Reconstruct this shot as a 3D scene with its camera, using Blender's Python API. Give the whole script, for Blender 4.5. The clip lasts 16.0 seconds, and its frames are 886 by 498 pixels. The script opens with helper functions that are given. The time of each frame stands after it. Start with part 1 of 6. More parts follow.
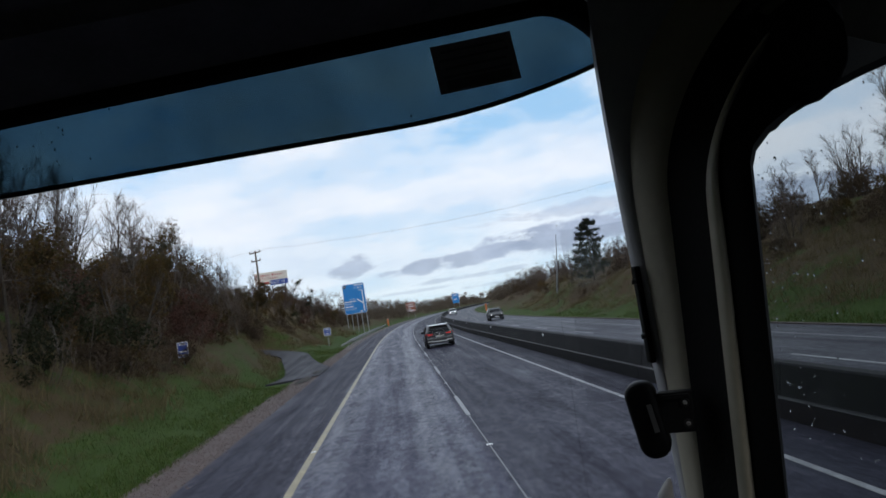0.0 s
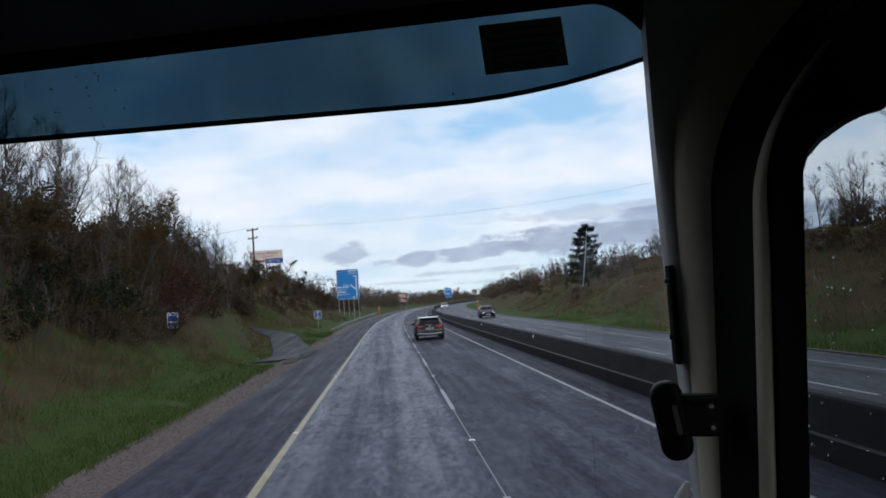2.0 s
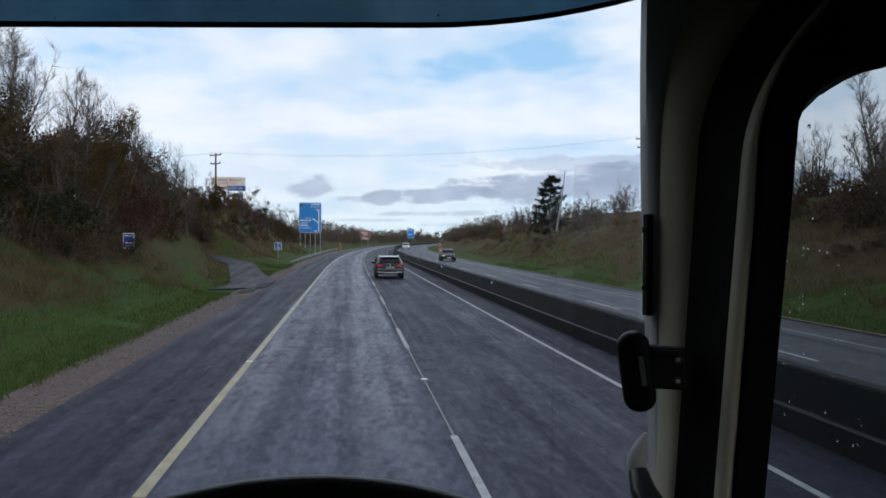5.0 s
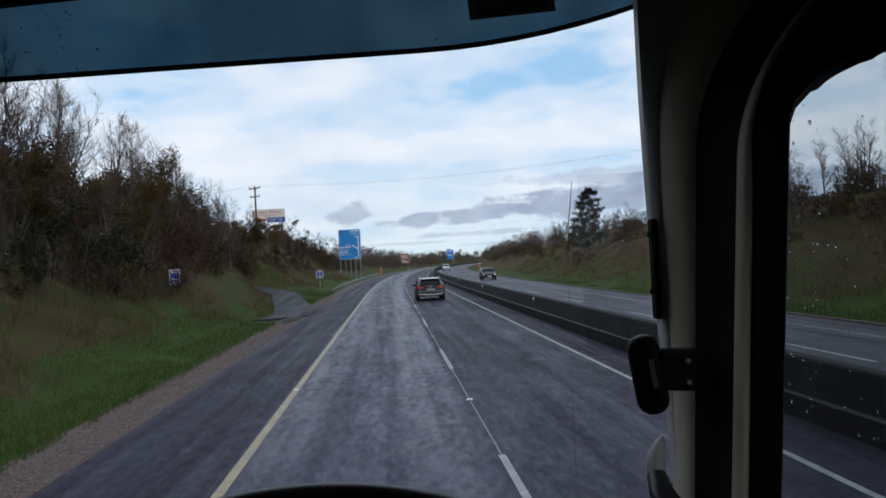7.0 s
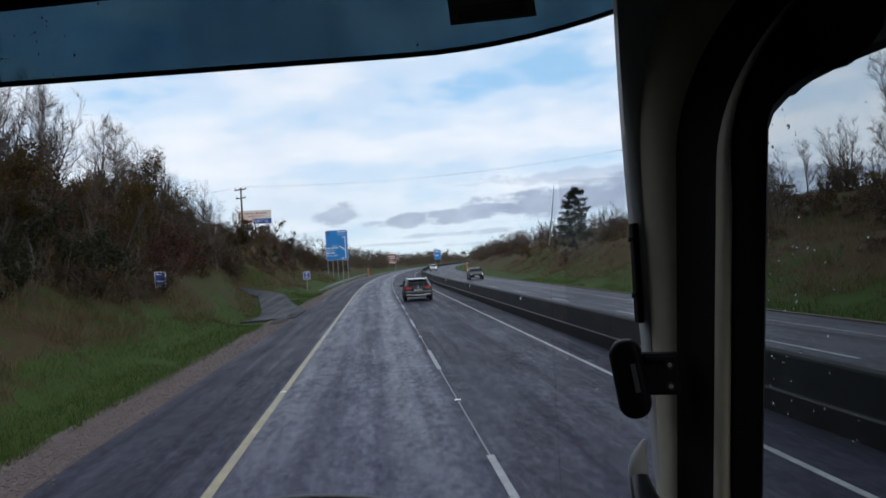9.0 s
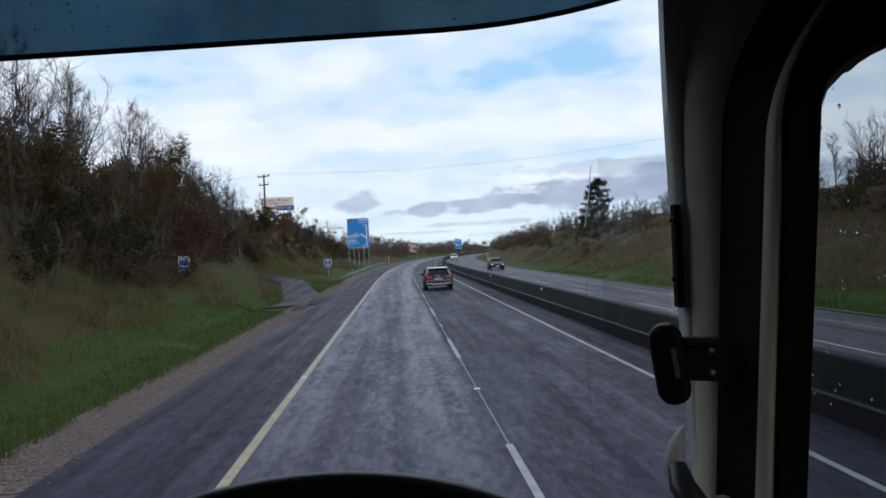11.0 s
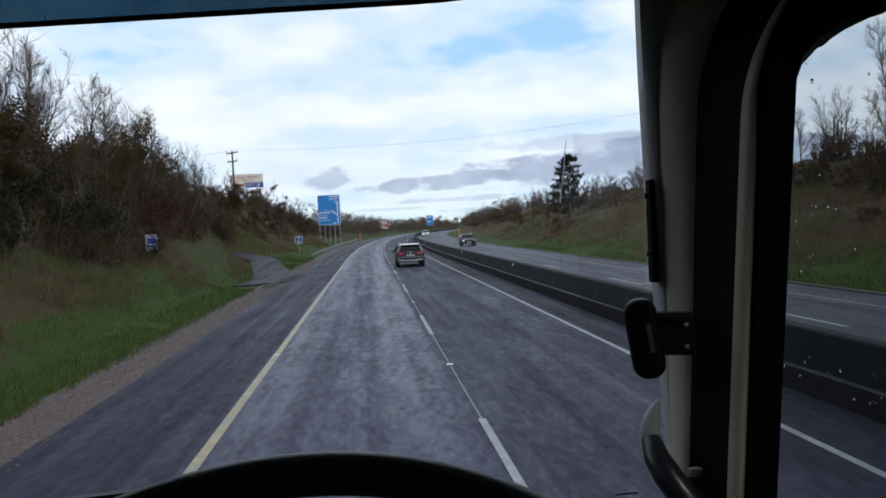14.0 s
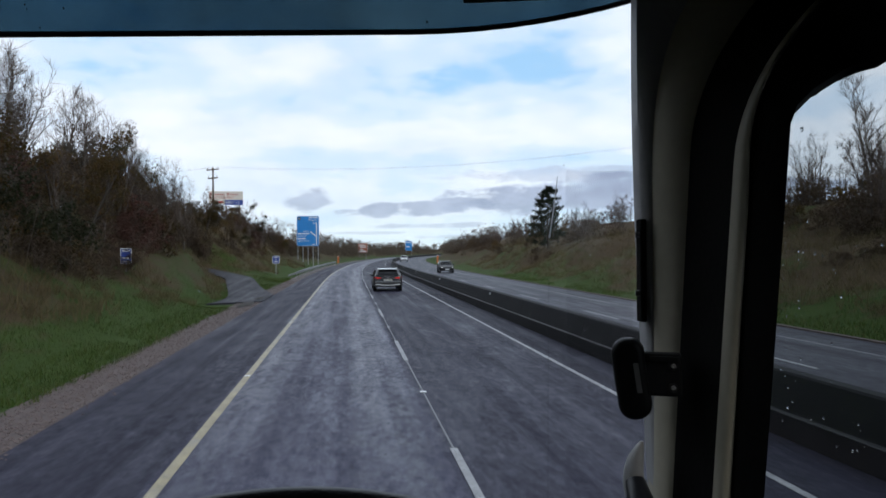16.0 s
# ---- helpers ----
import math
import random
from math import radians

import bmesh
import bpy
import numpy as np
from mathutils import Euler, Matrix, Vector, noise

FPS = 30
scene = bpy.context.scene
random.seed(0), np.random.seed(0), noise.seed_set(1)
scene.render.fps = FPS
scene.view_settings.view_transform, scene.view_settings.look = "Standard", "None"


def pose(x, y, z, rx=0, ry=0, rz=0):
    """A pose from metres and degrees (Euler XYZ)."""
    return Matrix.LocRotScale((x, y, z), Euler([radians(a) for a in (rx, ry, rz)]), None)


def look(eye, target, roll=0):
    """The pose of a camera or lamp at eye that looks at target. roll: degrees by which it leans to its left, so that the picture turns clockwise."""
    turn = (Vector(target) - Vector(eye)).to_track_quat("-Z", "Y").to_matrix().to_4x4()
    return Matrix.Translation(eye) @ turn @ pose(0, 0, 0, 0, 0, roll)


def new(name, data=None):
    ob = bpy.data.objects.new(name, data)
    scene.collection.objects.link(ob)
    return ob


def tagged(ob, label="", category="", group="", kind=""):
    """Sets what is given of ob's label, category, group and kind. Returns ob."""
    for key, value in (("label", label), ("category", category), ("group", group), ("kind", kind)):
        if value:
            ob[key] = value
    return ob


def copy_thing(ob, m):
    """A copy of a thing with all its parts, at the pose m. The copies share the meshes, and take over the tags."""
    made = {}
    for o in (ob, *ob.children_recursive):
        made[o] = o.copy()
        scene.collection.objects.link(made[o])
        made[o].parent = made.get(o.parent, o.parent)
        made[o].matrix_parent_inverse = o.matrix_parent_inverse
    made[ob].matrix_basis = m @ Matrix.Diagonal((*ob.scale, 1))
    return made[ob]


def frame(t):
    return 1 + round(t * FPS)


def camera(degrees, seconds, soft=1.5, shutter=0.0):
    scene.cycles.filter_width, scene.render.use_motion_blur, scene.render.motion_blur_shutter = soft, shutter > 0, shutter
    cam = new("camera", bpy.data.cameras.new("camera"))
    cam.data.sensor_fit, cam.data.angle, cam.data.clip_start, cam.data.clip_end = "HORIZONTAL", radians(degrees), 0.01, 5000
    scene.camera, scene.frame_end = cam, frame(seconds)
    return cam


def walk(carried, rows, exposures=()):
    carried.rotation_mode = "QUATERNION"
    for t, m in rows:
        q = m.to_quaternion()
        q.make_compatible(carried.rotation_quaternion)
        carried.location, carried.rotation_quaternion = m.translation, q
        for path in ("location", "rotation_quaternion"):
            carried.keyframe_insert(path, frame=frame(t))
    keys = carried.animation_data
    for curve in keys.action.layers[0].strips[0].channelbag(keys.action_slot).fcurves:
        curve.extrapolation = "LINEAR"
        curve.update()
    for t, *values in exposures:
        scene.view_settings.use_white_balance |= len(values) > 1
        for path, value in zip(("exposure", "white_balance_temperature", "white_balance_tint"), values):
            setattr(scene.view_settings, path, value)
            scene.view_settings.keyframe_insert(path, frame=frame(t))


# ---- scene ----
cam = camera(63.4, 16.0, soft=1.6)
PATH = [
    (0, pose(-0.0440, -0.0559, 2.7428, 94.53, 8.80, -3.71)),
    (0.5, pose(-0.0762, -0.0389, 2.7387, 94.34, 5.97, -3.67)),
    (1, pose(-0.0647, -0.0395, 2.7333, 94.39, 4.37, -3.13)),
    (1.5, pose(-0.0760, -0.0386, 2.7349, 94.81, 4.83, -3.90)),
    (2, pose(-0.0957, -0.0319, 2.7310, 93.96, 3.86, -4.35)),
    (2.5, pose(-0.0844, 0.0062, 2.7276, 91.07, -0.15, -5.66)),
    (3, pose(-0.0898, 0.0517, 2.7341, 87.14, 0.04, -6.19)),
    (3.5, pose(-0.0787, 0.0357, 2.7428, 91.29, -1.07, -7.91)),
    (4, pose(-0.1037, 0.0318, 2.7497, 91.58, -0.92, -9.33)),
    (4.5, pose(-0.0938, 0.0279, 2.7222, 90.14, -0.66, -7.88)),
    (5, pose(-0.1022, 0.0168, 2.7204, 89.22, -0.28, -7.38)),
    (7.5, pose(-0.0541, -0.0181, 2.7069, 91.50, 3.30, -3.89)),
    (8, pose(-0.0517, -0.0040, 2.6910, 91.80, 3.19, -5.51)),
    (8.5, pose(-0.0487, -0.0163, 2.7139, 90.75, 2.97, -4.95)),
    (9, pose(-0.0539, -0.0158, 2.7210, 90.86, 3.37, -5.21)),
    (9.5, pose(-0.0487, -0.0146, 2.7162, 91.91, 3.09, -4.30)),
    (10, pose(-0.0512, -0.0028, 2.7075, 90.73, 3.30, -3.55)),
    (12.5, pose(-0.0990, 0.0189, 2.7112, 89.50, 0.28, -4.77)),
    (13, pose(-0.0887, 0.0324, 2.7128, 88.09, 1.40, -7.01)),
    (13.5, pose(-0.0850, 0.0225, 2.7038, 87.96, 2.41, -6.99)),
    (14, pose(-0.0762, 0.0183, 2.7081, 88.11, 2.83, -5.83)),
    (14.5, pose(-0.0934, 0.0208, 2.7044, 88.90, 2.63, -5.49)),
    (15, pose(-0.0916, 0.0262, 2.7130, 88.57, 1.62, -4.08)),
    (15.5, pose(-0.0906, 0.0136, 2.6961, 90.49, -0.34, -4.92)),
    (16, pose(-0.0913, 0.0273, 2.7144, 90.17, 0.37, -7.54)),
]
EXPOSURES = [(0, 0.0), (2.2, 0.0), (3.2, 0.14), (5.0, 0.03), (7.5, -0.04), (10.0, 0.03), (12.5, 0.15), (16, 0.13)]
walk(cam, PATH, EXPOSURES)

# ---- world, sun ----
world = bpy.data.worlds.new("sky")
scene.world = world
world.use_nodes = True
SUN_EL, SUN_AZ = radians(14), radians(150)


def node(tree, kind, loc=None, **values):
    n = tree.nodes.new(kind)
    for key, v in values.items():
        if key in n.inputs:
            n.inputs[key].default_value = v
    return n


def math_node(tree, op, a, b=None, c=None, clamp=False):
    n = tree.nodes.new("ShaderNodeMath")
    n.operation, n.use_clamp = op, clamp
    for i, v in enumerate((a, b, c)):
        if v is None:
            continue
        if isinstance(v, (int, float)):
            n.inputs[i].default_value = v
        else:
            tree.links.new(v, n.inputs[i])
    return n.outputs[0]


def ramp_node(tree, fac, stops, mode="LINEAR"):
    n = tree.nodes.new("ShaderNodeValToRGB")
    n.color_ramp.interpolation = mode
    while len(n.color_ramp.elements) < len(stops):
        n.color_ramp.elements.new(0.5)
    for e, (p, c) in zip(n.color_ramp.elements, stops):
        e.position = p
        e.color = (c, c, c, 1) if isinstance(c, (int, float)) else (*c, 1)
    tree.links.new(fac, n.inputs[0])
    return n.outputs[0]


def mix_node(tree, fac, a, b, mode="MIX"):
    n = tree.nodes.new("ShaderNodeMix")
    n.data_type, n.blend_type = "RGBA", mode
    for i, v in ((0, fac), (6, a), (7, b)):
        if isinstance(v, (int, float)):
            n.inputs[i].default_value = v
        elif isinstance(v, tuple):
            n.inputs[i].default_value = (*v, 1)
        else:
            tree.links.new(v, n.inputs[i])
    return n.outputs[2]


def build_sky():
    t = world.node_tree
    t.nodes.clear()
    out = t.nodes.new("ShaderNodeOutputWorld")
    bg = t.nodes.new("ShaderNodeBackground")
    sky = t.nodes.new("ShaderNodeTexSky")
    sky.sky_type, sky.sun_disc = "NISHITA", False
    sky.sun_elevation, sky.sun_rotation = SUN_EL, SUN_AZ
    sky.air_density, sky.dust_density, sky.ozone_density = 1.0, 1.2, 2.0
    clear = mix_node(t, 1.0, sky.outputs[0], (0.105, 0.105, 0.105), "MULTIPLY")
    clear = mix_node(t, 0.75, clear, (0.45, 0.77, 1.14))
    co = t.nodes.new("ShaderNodeTexCoord").outputs["Generated"]
    sep = t.nodes.new("ShaderNodeSeparateXYZ")
    t.links.new(co, sep.inputs[0])
    az = math_node(t, "ARCTAN2", sep.outputs[0], sep.outputs[1])
    el = math_node(t, "ARCSINE", sep.outputs[2])
    # a flat cloud deck: features shrink towards the horizon
    h = math_node(t, "ADD", math_node(t, "MAXIMUM", el, 0.0), 0.10)
    comb = t.nodes.new("ShaderNodeCombineXYZ")
    t.links.new(math_node(t, "DIVIDE", az, h), comb.inputs[0])
    t.links.new(math_node(t, "DIVIDE", 1.0, h), comb.inputs[1])

    def clouds(scale, detail, rough, offset, stretch):
        m = t.nodes.new("ShaderNodeMapping")
        m.inputs["Location"].default_value = (offset, offset * 0.7, 0.3)
        m.inputs["Scale"].default_value = (stretch, 1, 1)
        t.links.new(comb.outputs[0], m.inputs[0])
        n = node(t, "ShaderNodeTexNoise", Scale=scale, Detail=detail, Roughness=rough)
        t.links.new(m.outputs[0], n.inputs["Vector"])
        return n.outputs["Fac"]

    # heaped clouds keep their shape on the dome
    dome = t.nodes.new("ShaderNodeCombineXYZ")
    t.links.new(az, dome.inputs[0])
    t.links.new(math_node(t, "MULTIPLY", el, 2.3), dome.inputs[1])

    def heaps(scale, detail, rough, seed):
        m = t.nodes.new("ShaderNodeMapping")
        m.inputs["Location"].default_value = (seed, seed * 0.7, 0.3)
        t.links.new(dome.outputs[0], m.inputs[0])
        n = node(t, "ShaderNodeTexNoise", Scale=scale, Detail=detail, Roughness=rough)
        t.links.new(m.outputs[0], n.inputs["Vector"])
        return n.outputs["Fac"]

    def spot(az0, el0, wa, we, tilt=0.0):
        da = math_node(t, "SUBTRACT", az, az0)
        a = math_node(t, "DIVIDE", da, wa)
        e = math_node(t, "DIVIDE", math_node(t, "SUBTRACT", el, math_node(t, "ADD", math_node(t, "MULTIPLY", da, tilt), el0)), we)
        r = math_node(t, "ADD", math_node(t, "MULTIPLY", a, a), math_node(t, "MULTIPLY", e, e))
        return math_node(t, "POWER", 2.718, math_node(t, "MULTIPLY", r, -1.0))

    broad = clouds(0.8, 6, 0.58, 3.1, 0.8)
    puff = heaps(5.6, 7, 0.55, 2.6)
    cover = math_node(t, "ADD", math_node(t, "MULTIPLY", broad, 0.40), math_node(t, "MULTIPLY", puff, 0.75))
    cover = math_node(t, "SUBTRACT", cover, 0.02)
    for s in ((0.05, 0.225, 0.30, 0.045, 0.06), (0.28, 0.245, 0.12, 0.045, 0.0), (-0.30, 0.27, 0.2, 0.04, 0.1), (0.02, 0.125, 0.30, 0.022, 0.02), (0.05, 0.045, 0.2, 0.018, 0.0)):
        cover = math_node(t, "SUBTRACT", cover, math_node(t, "MULTIPLY", spot(*s), 0.125))
    mask = ramp_node(t, cover, [(0.33, 0.0), (0.45, 0.55), (0.58, 0.92), (0.68, 1.0)], "EASE")
    tone = math_node(t, "ADD", math_node(t, "MULTIPLY", heaps(7.0, 7, 0.62, 8.2), 0.55), math_node(t, "MULTIPLY", clouds(0.9, 6, 0.6, 6.1, 0.6), 0.45))
    shade = ramp_node(t, tone, [(0.34, (0.72, 0.82, 1.00)), (0.46, (0.845, 0.93, 1.06)), (0.58, (0.955, 1.005, 1.10))])
    col = mix_node(t, mask, clear, shade)

    # long grey stratus banks low over the road's end
    def bank(az0, el0, wa, we, seed, strength, tilt=0.0):
        wob = math_node(t, "MULTIPLY", math_node(t, "SUBTRACT", heaps(17.0, 9, 0.64, seed), 0.5), 4.2)
        da = math_node(t, "SUBTRACT", az, az0)
        a = math_node(t, "DIVIDE", da, wa)
        e0 = math_node(t, "ADD", math_node(t, "MULTIPLY", da, tilt), el0)
        e = math_node(t, "DIVIDE", math_node(t, "SUBTRACT", el, e0), we)
        r = math_node(t, "ADD", math_node(t, "MULTIPLY", a, a), math_node(t, "MULTIPLY", e, e))
        r = math_node(t, "ADD", r, wob)
        inv = math_node(t, "SUBTRACT", 1.0, r, clamp=True)
        return math_node(t, "MULTIPLY", math_node(t, "MULTIPLY", inv, 1.7, clamp=True), strength)

    belly = ramp_node(t, heaps(16.0, 6, 0.55, 4.4), [(0.36, (0.29, 0.345, 0.52)), (0.60, (0.40, 0.465, 0.655))])
    for args in ((0.27, 0.072, 0.16, 0.021, 5.0, 0.90, 0.02), (0.10, 0.060, 0.11, 0.012, 6.3, 0.82, 0.07),
                 (-0.050, 0.072, 0.038, 0.016, 7.7, 0.70, 0.10), (0.44, 0.075, 0.2, 0.03, 9.2, 0.85, 0.0), (0.33, 0.105, 0.20, 0.012, 3.2, 0.45, 0.0),
                 (0.13, 0.036, 0.10, 0.0045, 2.2, 0.6, 0.02), (0.20, 0.020, 0.10, 0.004, 4.2, 0.6, 0.0), (0.02, 0.026, 0.06, 0.003, 1.2, 0.5, 0.0)):
        col = mix_node(t, bank(*args), col, belly)
    # thin haze over the horizon, a darker ground half below it
    haze = ramp_node(t, el, [(0.0, 1.0), (0.05, 0.35), (0.14, 0.0)])
    col = mix_node(t, math_node(t, "MULTIPLY", haze, 0.62), col, (0.72, 0.92, 1.00))
    col = mix_node(t, math_node(t, "LESS_THAN", el, -0.002), col, (0.06, 0.07, 0.05))
    t.links.new(col, bg.inputs[0])
    bg.inputs[1].default_value = 1.0
    t.links.new(bg.outputs[0], out.inputs[0])


build_sky()
sun = new("sun", bpy.data.lights.new("sun", "SUN"))
sun.data.energy, sun.data.angle, sun.data.color = 0.5, radians(15), (1.0, 0.95, 0.88)
sun.matrix_world = look((0, 0, 50), (-math.sin(SUN_AZ) * 100, -math.cos(SUN_AZ) * 100, 50 - math.tan(SUN_EL) * 100 - 60))


# ---- materials ----
def material(name, base, rough=0.6, metal=0.0, vary=0.25, scale=8.0, bump=0.0, bump_scale=60.0, spec=0.5, coat=0.0, emit=None, random_tint=0.0, wear=None):
    """Noise at two scales over a base colour, with fine relief."""
    m = bpy.data.materials.new(name)
    m.use_nodes = True
    t = m.node_tree
    b = t.nodes["Principled BSDF"]
    co = t.nodes.new("ShaderNodeTexCoord").outputs["Object"]
    n1 = node(t, "ShaderNodeTexNoise", Scale=scale, Detail=5.0)
    n2 = node(t, "ShaderNodeTexNoise", Scale=scale * 9, Detail=3.0)
    t.links.new(co, n1.inputs["Vector"])
    t.links.new(co, n2.inputs["Vector"])
    f = math_node(t, "ADD", math_node(t, "MULTIPLY", n1.outputs["Fac"], 0.65), math_node(t, "MULTIPLY", n2.outputs["Fac"], 0.35))
    lo, hi = tuple(c * (1 - vary) for c in base), tuple(min(1, c * (1 + vary)) for c in base)
    col = ramp_node(t, f, [(0.32, lo), (0.68, hi)])
    if wear:
        wn = node(t, "ShaderNodeTexNoise", Scale=scale * 0.35, Detail=6.0, Roughness=0.65)
        t.links.new(co, wn.inputs["Vector"])
        col = mix_node(t, ramp_node(t, wn.outputs["Fac"], [(0.5, 0.0), (0.66, 0.8)]), col, wear)
    if random_tint:
        info = t.nodes.new("ShaderNodeObjectInfo")
        k = math_node(t, "ADD", 1 - random_tint, math_node(t, "MULTIPLY", info.outputs["Random"], 2 * random_tint))
        hs = t.nodes.new("ShaderNodeHueSaturation")
        t.links.new(k, hs.inputs["Value"])
        t.links.new(col, hs.inputs["Color"])
        col = hs.outputs[0]
    t.links.new(col, b.inputs["Base Color"])
    t.links.new(math_node(t, "ADD", rough - 0.08, math_node(t, "MULTIPLY", f, 0.16), clamp=True), b.inputs["Roughness"])
    b.inputs["Metallic"].default_value = metal
    b.inputs["Specular IOR Level"].default_value = spec
    b.inputs["Coat Weight"].default_value = coat
    if emit:
        b.inputs["Emission Color"].default_value = (*emit[0], 1)
        b.inputs["Emission Strength"].default_value = emit[1]
    if bump:
        bn = node(t, "ShaderNodeTexNoise", Scale=bump_scale, Detail=4.0)
        t.links.new(co, bn.inputs["Vector"])
        bp = node(t, "ShaderNodeBump", Strength=bump, Distance=0.01)
        t.links.new(bn.outputs["Fac"], bp.inputs["Height"])
        t.links.new(bp.outputs[0], b.inputs["Normal"])
    return m


def leaf_material(name, cols, rough=0.75):
    """Foliage: every leaf takes its own tint, every plant its own lightness."""
    m = bpy.data.materials.new(name)
    m.use_nodes = True
    t = m.node_tree
    b = t.nodes["Principled BSDF"]
    geo = t.nodes.new("ShaderNodeNewGeometry")
    info = t.nodes.new("ShaderNodeObjectInfo")
    stops = [(i / max(1, len(cols) - 1), c) for i, c in enumerate(cols)]
    col = ramp_node(t, geo.outputs["Random Per Island"], stops)
    hs = t.nodes.new("ShaderNodeHueSaturation")
    t.links.new(math_node(t, "ADD", 0.65, math_node(t, "MULTIPLY", info.outputs["Random"], 0.7)), hs.inputs["Value"])
    t.links.new(col, hs.inputs["Color"])
    t.links.new(hs.outputs[0], b.inputs["Base Color"])
    b.inputs["Roughness"].default_value = rough
    b.inputs["Specular IOR Level"].default_value = 0.2
    # thin leaves let some light through
    tl, mx = t.nodes.new("ShaderNodeBsdfTranslucent"), t.nodes.new("ShaderNodeMixShader")
    t.links.new(hs.outputs[0], tl.inputs[0])
    mx.inputs[0].default_value = 0.42
    t.links.new(b.outputs[0], mx.inputs[1])
    t.links.new(tl.outputs[0], mx.inputs[2])
    t.links.new(mx.outputs[0], t.nodes["Material Output"].inputs[0])
    return m


def asphalt_material(name, base, rough_lo, rough_hi, lanes=(), ruts=(), across=True):
    """Wet asphalt: streaks along the road, water standing in the wheel ruts, damp and drying patches, fine aggregate."""
    m = bpy.data.materials.new(name)
    m.use_nodes = True
    t = m.node_tree
    b = t.nodes["Principled BSDF"]
    co = t.nodes.new("ShaderNodeTexCoord").outputs["Object"]
    if across:      # the strip's own measure across the road, so that streaks follow the bend
        at = t.nodes.new("ShaderNodeAttribute")
        at.attribute_name = "across"
        place, cut = t.nodes.new("ShaderNodeCombineXYZ"), t.nodes.new("ShaderNodeSeparateXYZ")
        t.links.new(co, cut.inputs[0])
        t.links.new(at.outputs["Fac"], place.inputs[0])
        t.links.new(cut.outputs[1], place.inputs[1])
        co = place.outputs[0]
        u = math_node(t, "ADD", math_node(t, "DIVIDE", at.outputs["Fac"], 20.0), 0.5)

    def tex(sx, sy, scale, detail, rough=0.55):
        mp = t.nodes.new("ShaderNodeMapping")
        mp.inputs["Scale"].default_value = (sx, sy, 1)
        t.links.new(co, mp.inputs[0])
        n = node(t, "ShaderNodeTexNoise", Scale=scale, Detail=detail, Roughness=rough)
        t.links.new(mp.outputs[0], n.inputs["Vector"])
        return n.outputs["Fac"]

    streak = tex(2.2, 0.06, 1.0, 6, 0.6)
    patch = tex(1.0, 0.30, 1.0, 9, 0.72)
    worn = tex(8.0, 2.6, 1.0, 7, 0.76)
    grain = tex(1, 1, 45.0, 3, 0.7)
    wet = math_node(t, "ADD", math_node(t, "MULTIPLY", streak, 0.33), math_node(t, "ADD", math_node(t, "MULTIPLY", patch, 0.29), math_node(t, "MULTIPLY", worn, 0.38)))
    k = ramp_node(t, wet, [(0.41, 0.0), (0.59, 1.0)])
    lo, hi = tuple(c * 0.62 for c in base), tuple(c * 1.4 for c in base)
    col = mix_node(t, k, lo, hi)
    col = mix_node(t, math_node(t, "MULTIPLY", math_node(t, "SUBTRACT", grain, 0.4), 0.9, clamp=True), col, tuple(c * 2.4 for c in base))
    if lanes:       # each strip of paving has its own age and tone
        age = ramp_node(t, u, lanes)
        col = mix_node(t, 1.0, col, age, "MULTIPLY")
    crack = math_node(t, "ABSOLUTE", math_node(t, "SUBTRACT", tex(0.10, 0.34, 1.0, 3, 0.5), 0.5))
    crack = ramp_node(t, crack, [(0.0, 0.3), (0.005, 0.0)])
    col = mix_node(t, crack, col, tuple(c * 0.3 for c in base))
    ro = math_node(t, "ADD", rough_lo, math_node(t, "MULTIPLY", math_node(t, "SUBTRACT", 1.0, k), rough_hi - rough_lo))
    if lanes:       # newer strips are coarser and drain better
        ro = math_node(t, "ADD", ro, math_node(t, "MULTIPLY", math_node(t, "SUBTRACT", 1.0, age), 0.34), clamp=True)
    relief = 0.7
    if ruts:        # water lies in the ruts, broken up along and across them
        sheen_film = math_node(t, "MULTIPLY", ramp_node(t, u, ruts, "EASE"), ramp_node(t, math_node(t, "ADD", math_node(t, "MULTIPLY", tex(2.2, 0.45, 1.0, 5, 0.6), 0.5), math_node(t, "MULTIPLY", tex(7.0, 3.2, 1.0, 4, 0.6), 0.5)), [(0.40, 0.05), (0.64, 1.0)]))
        ro = mix_node(t, sheen_film, ro, (0.24, 0.24, 0.24))
        col = mix_node(t, math_node(t, "MULTIPLY", sheen_film, 0.4), col, tuple(c * 0.6 for c in base))
        relief = math_node(t, "SUBTRACT", 0.7, math_node(t, "MULTIPLY", sheen_film, 0.45))
    t.links.new(col, b.inputs["Base Color"])
    t.links.new(ro, b.inputs["Roughness"])
    b.inputs["Specular IOR Level"].default_value = 0.32 if ruts else 0.25
    bp = node(t, "ShaderNodeBump", Strength=0.7, Distance=0.015)
    if ruts:
        t.links.new(relief, bp.inputs["Strength"])
    hgt = math_node(t, "ADD", math_node(t, "MULTIPLY", grain, 0.5), math_node(t, "MULTIPLY", worn, 0.9))
    t.links.new(hgt, bp.inputs["Height"])
    t.links.new(bp.outputs[0], b.inputs["Normal"])
    return m


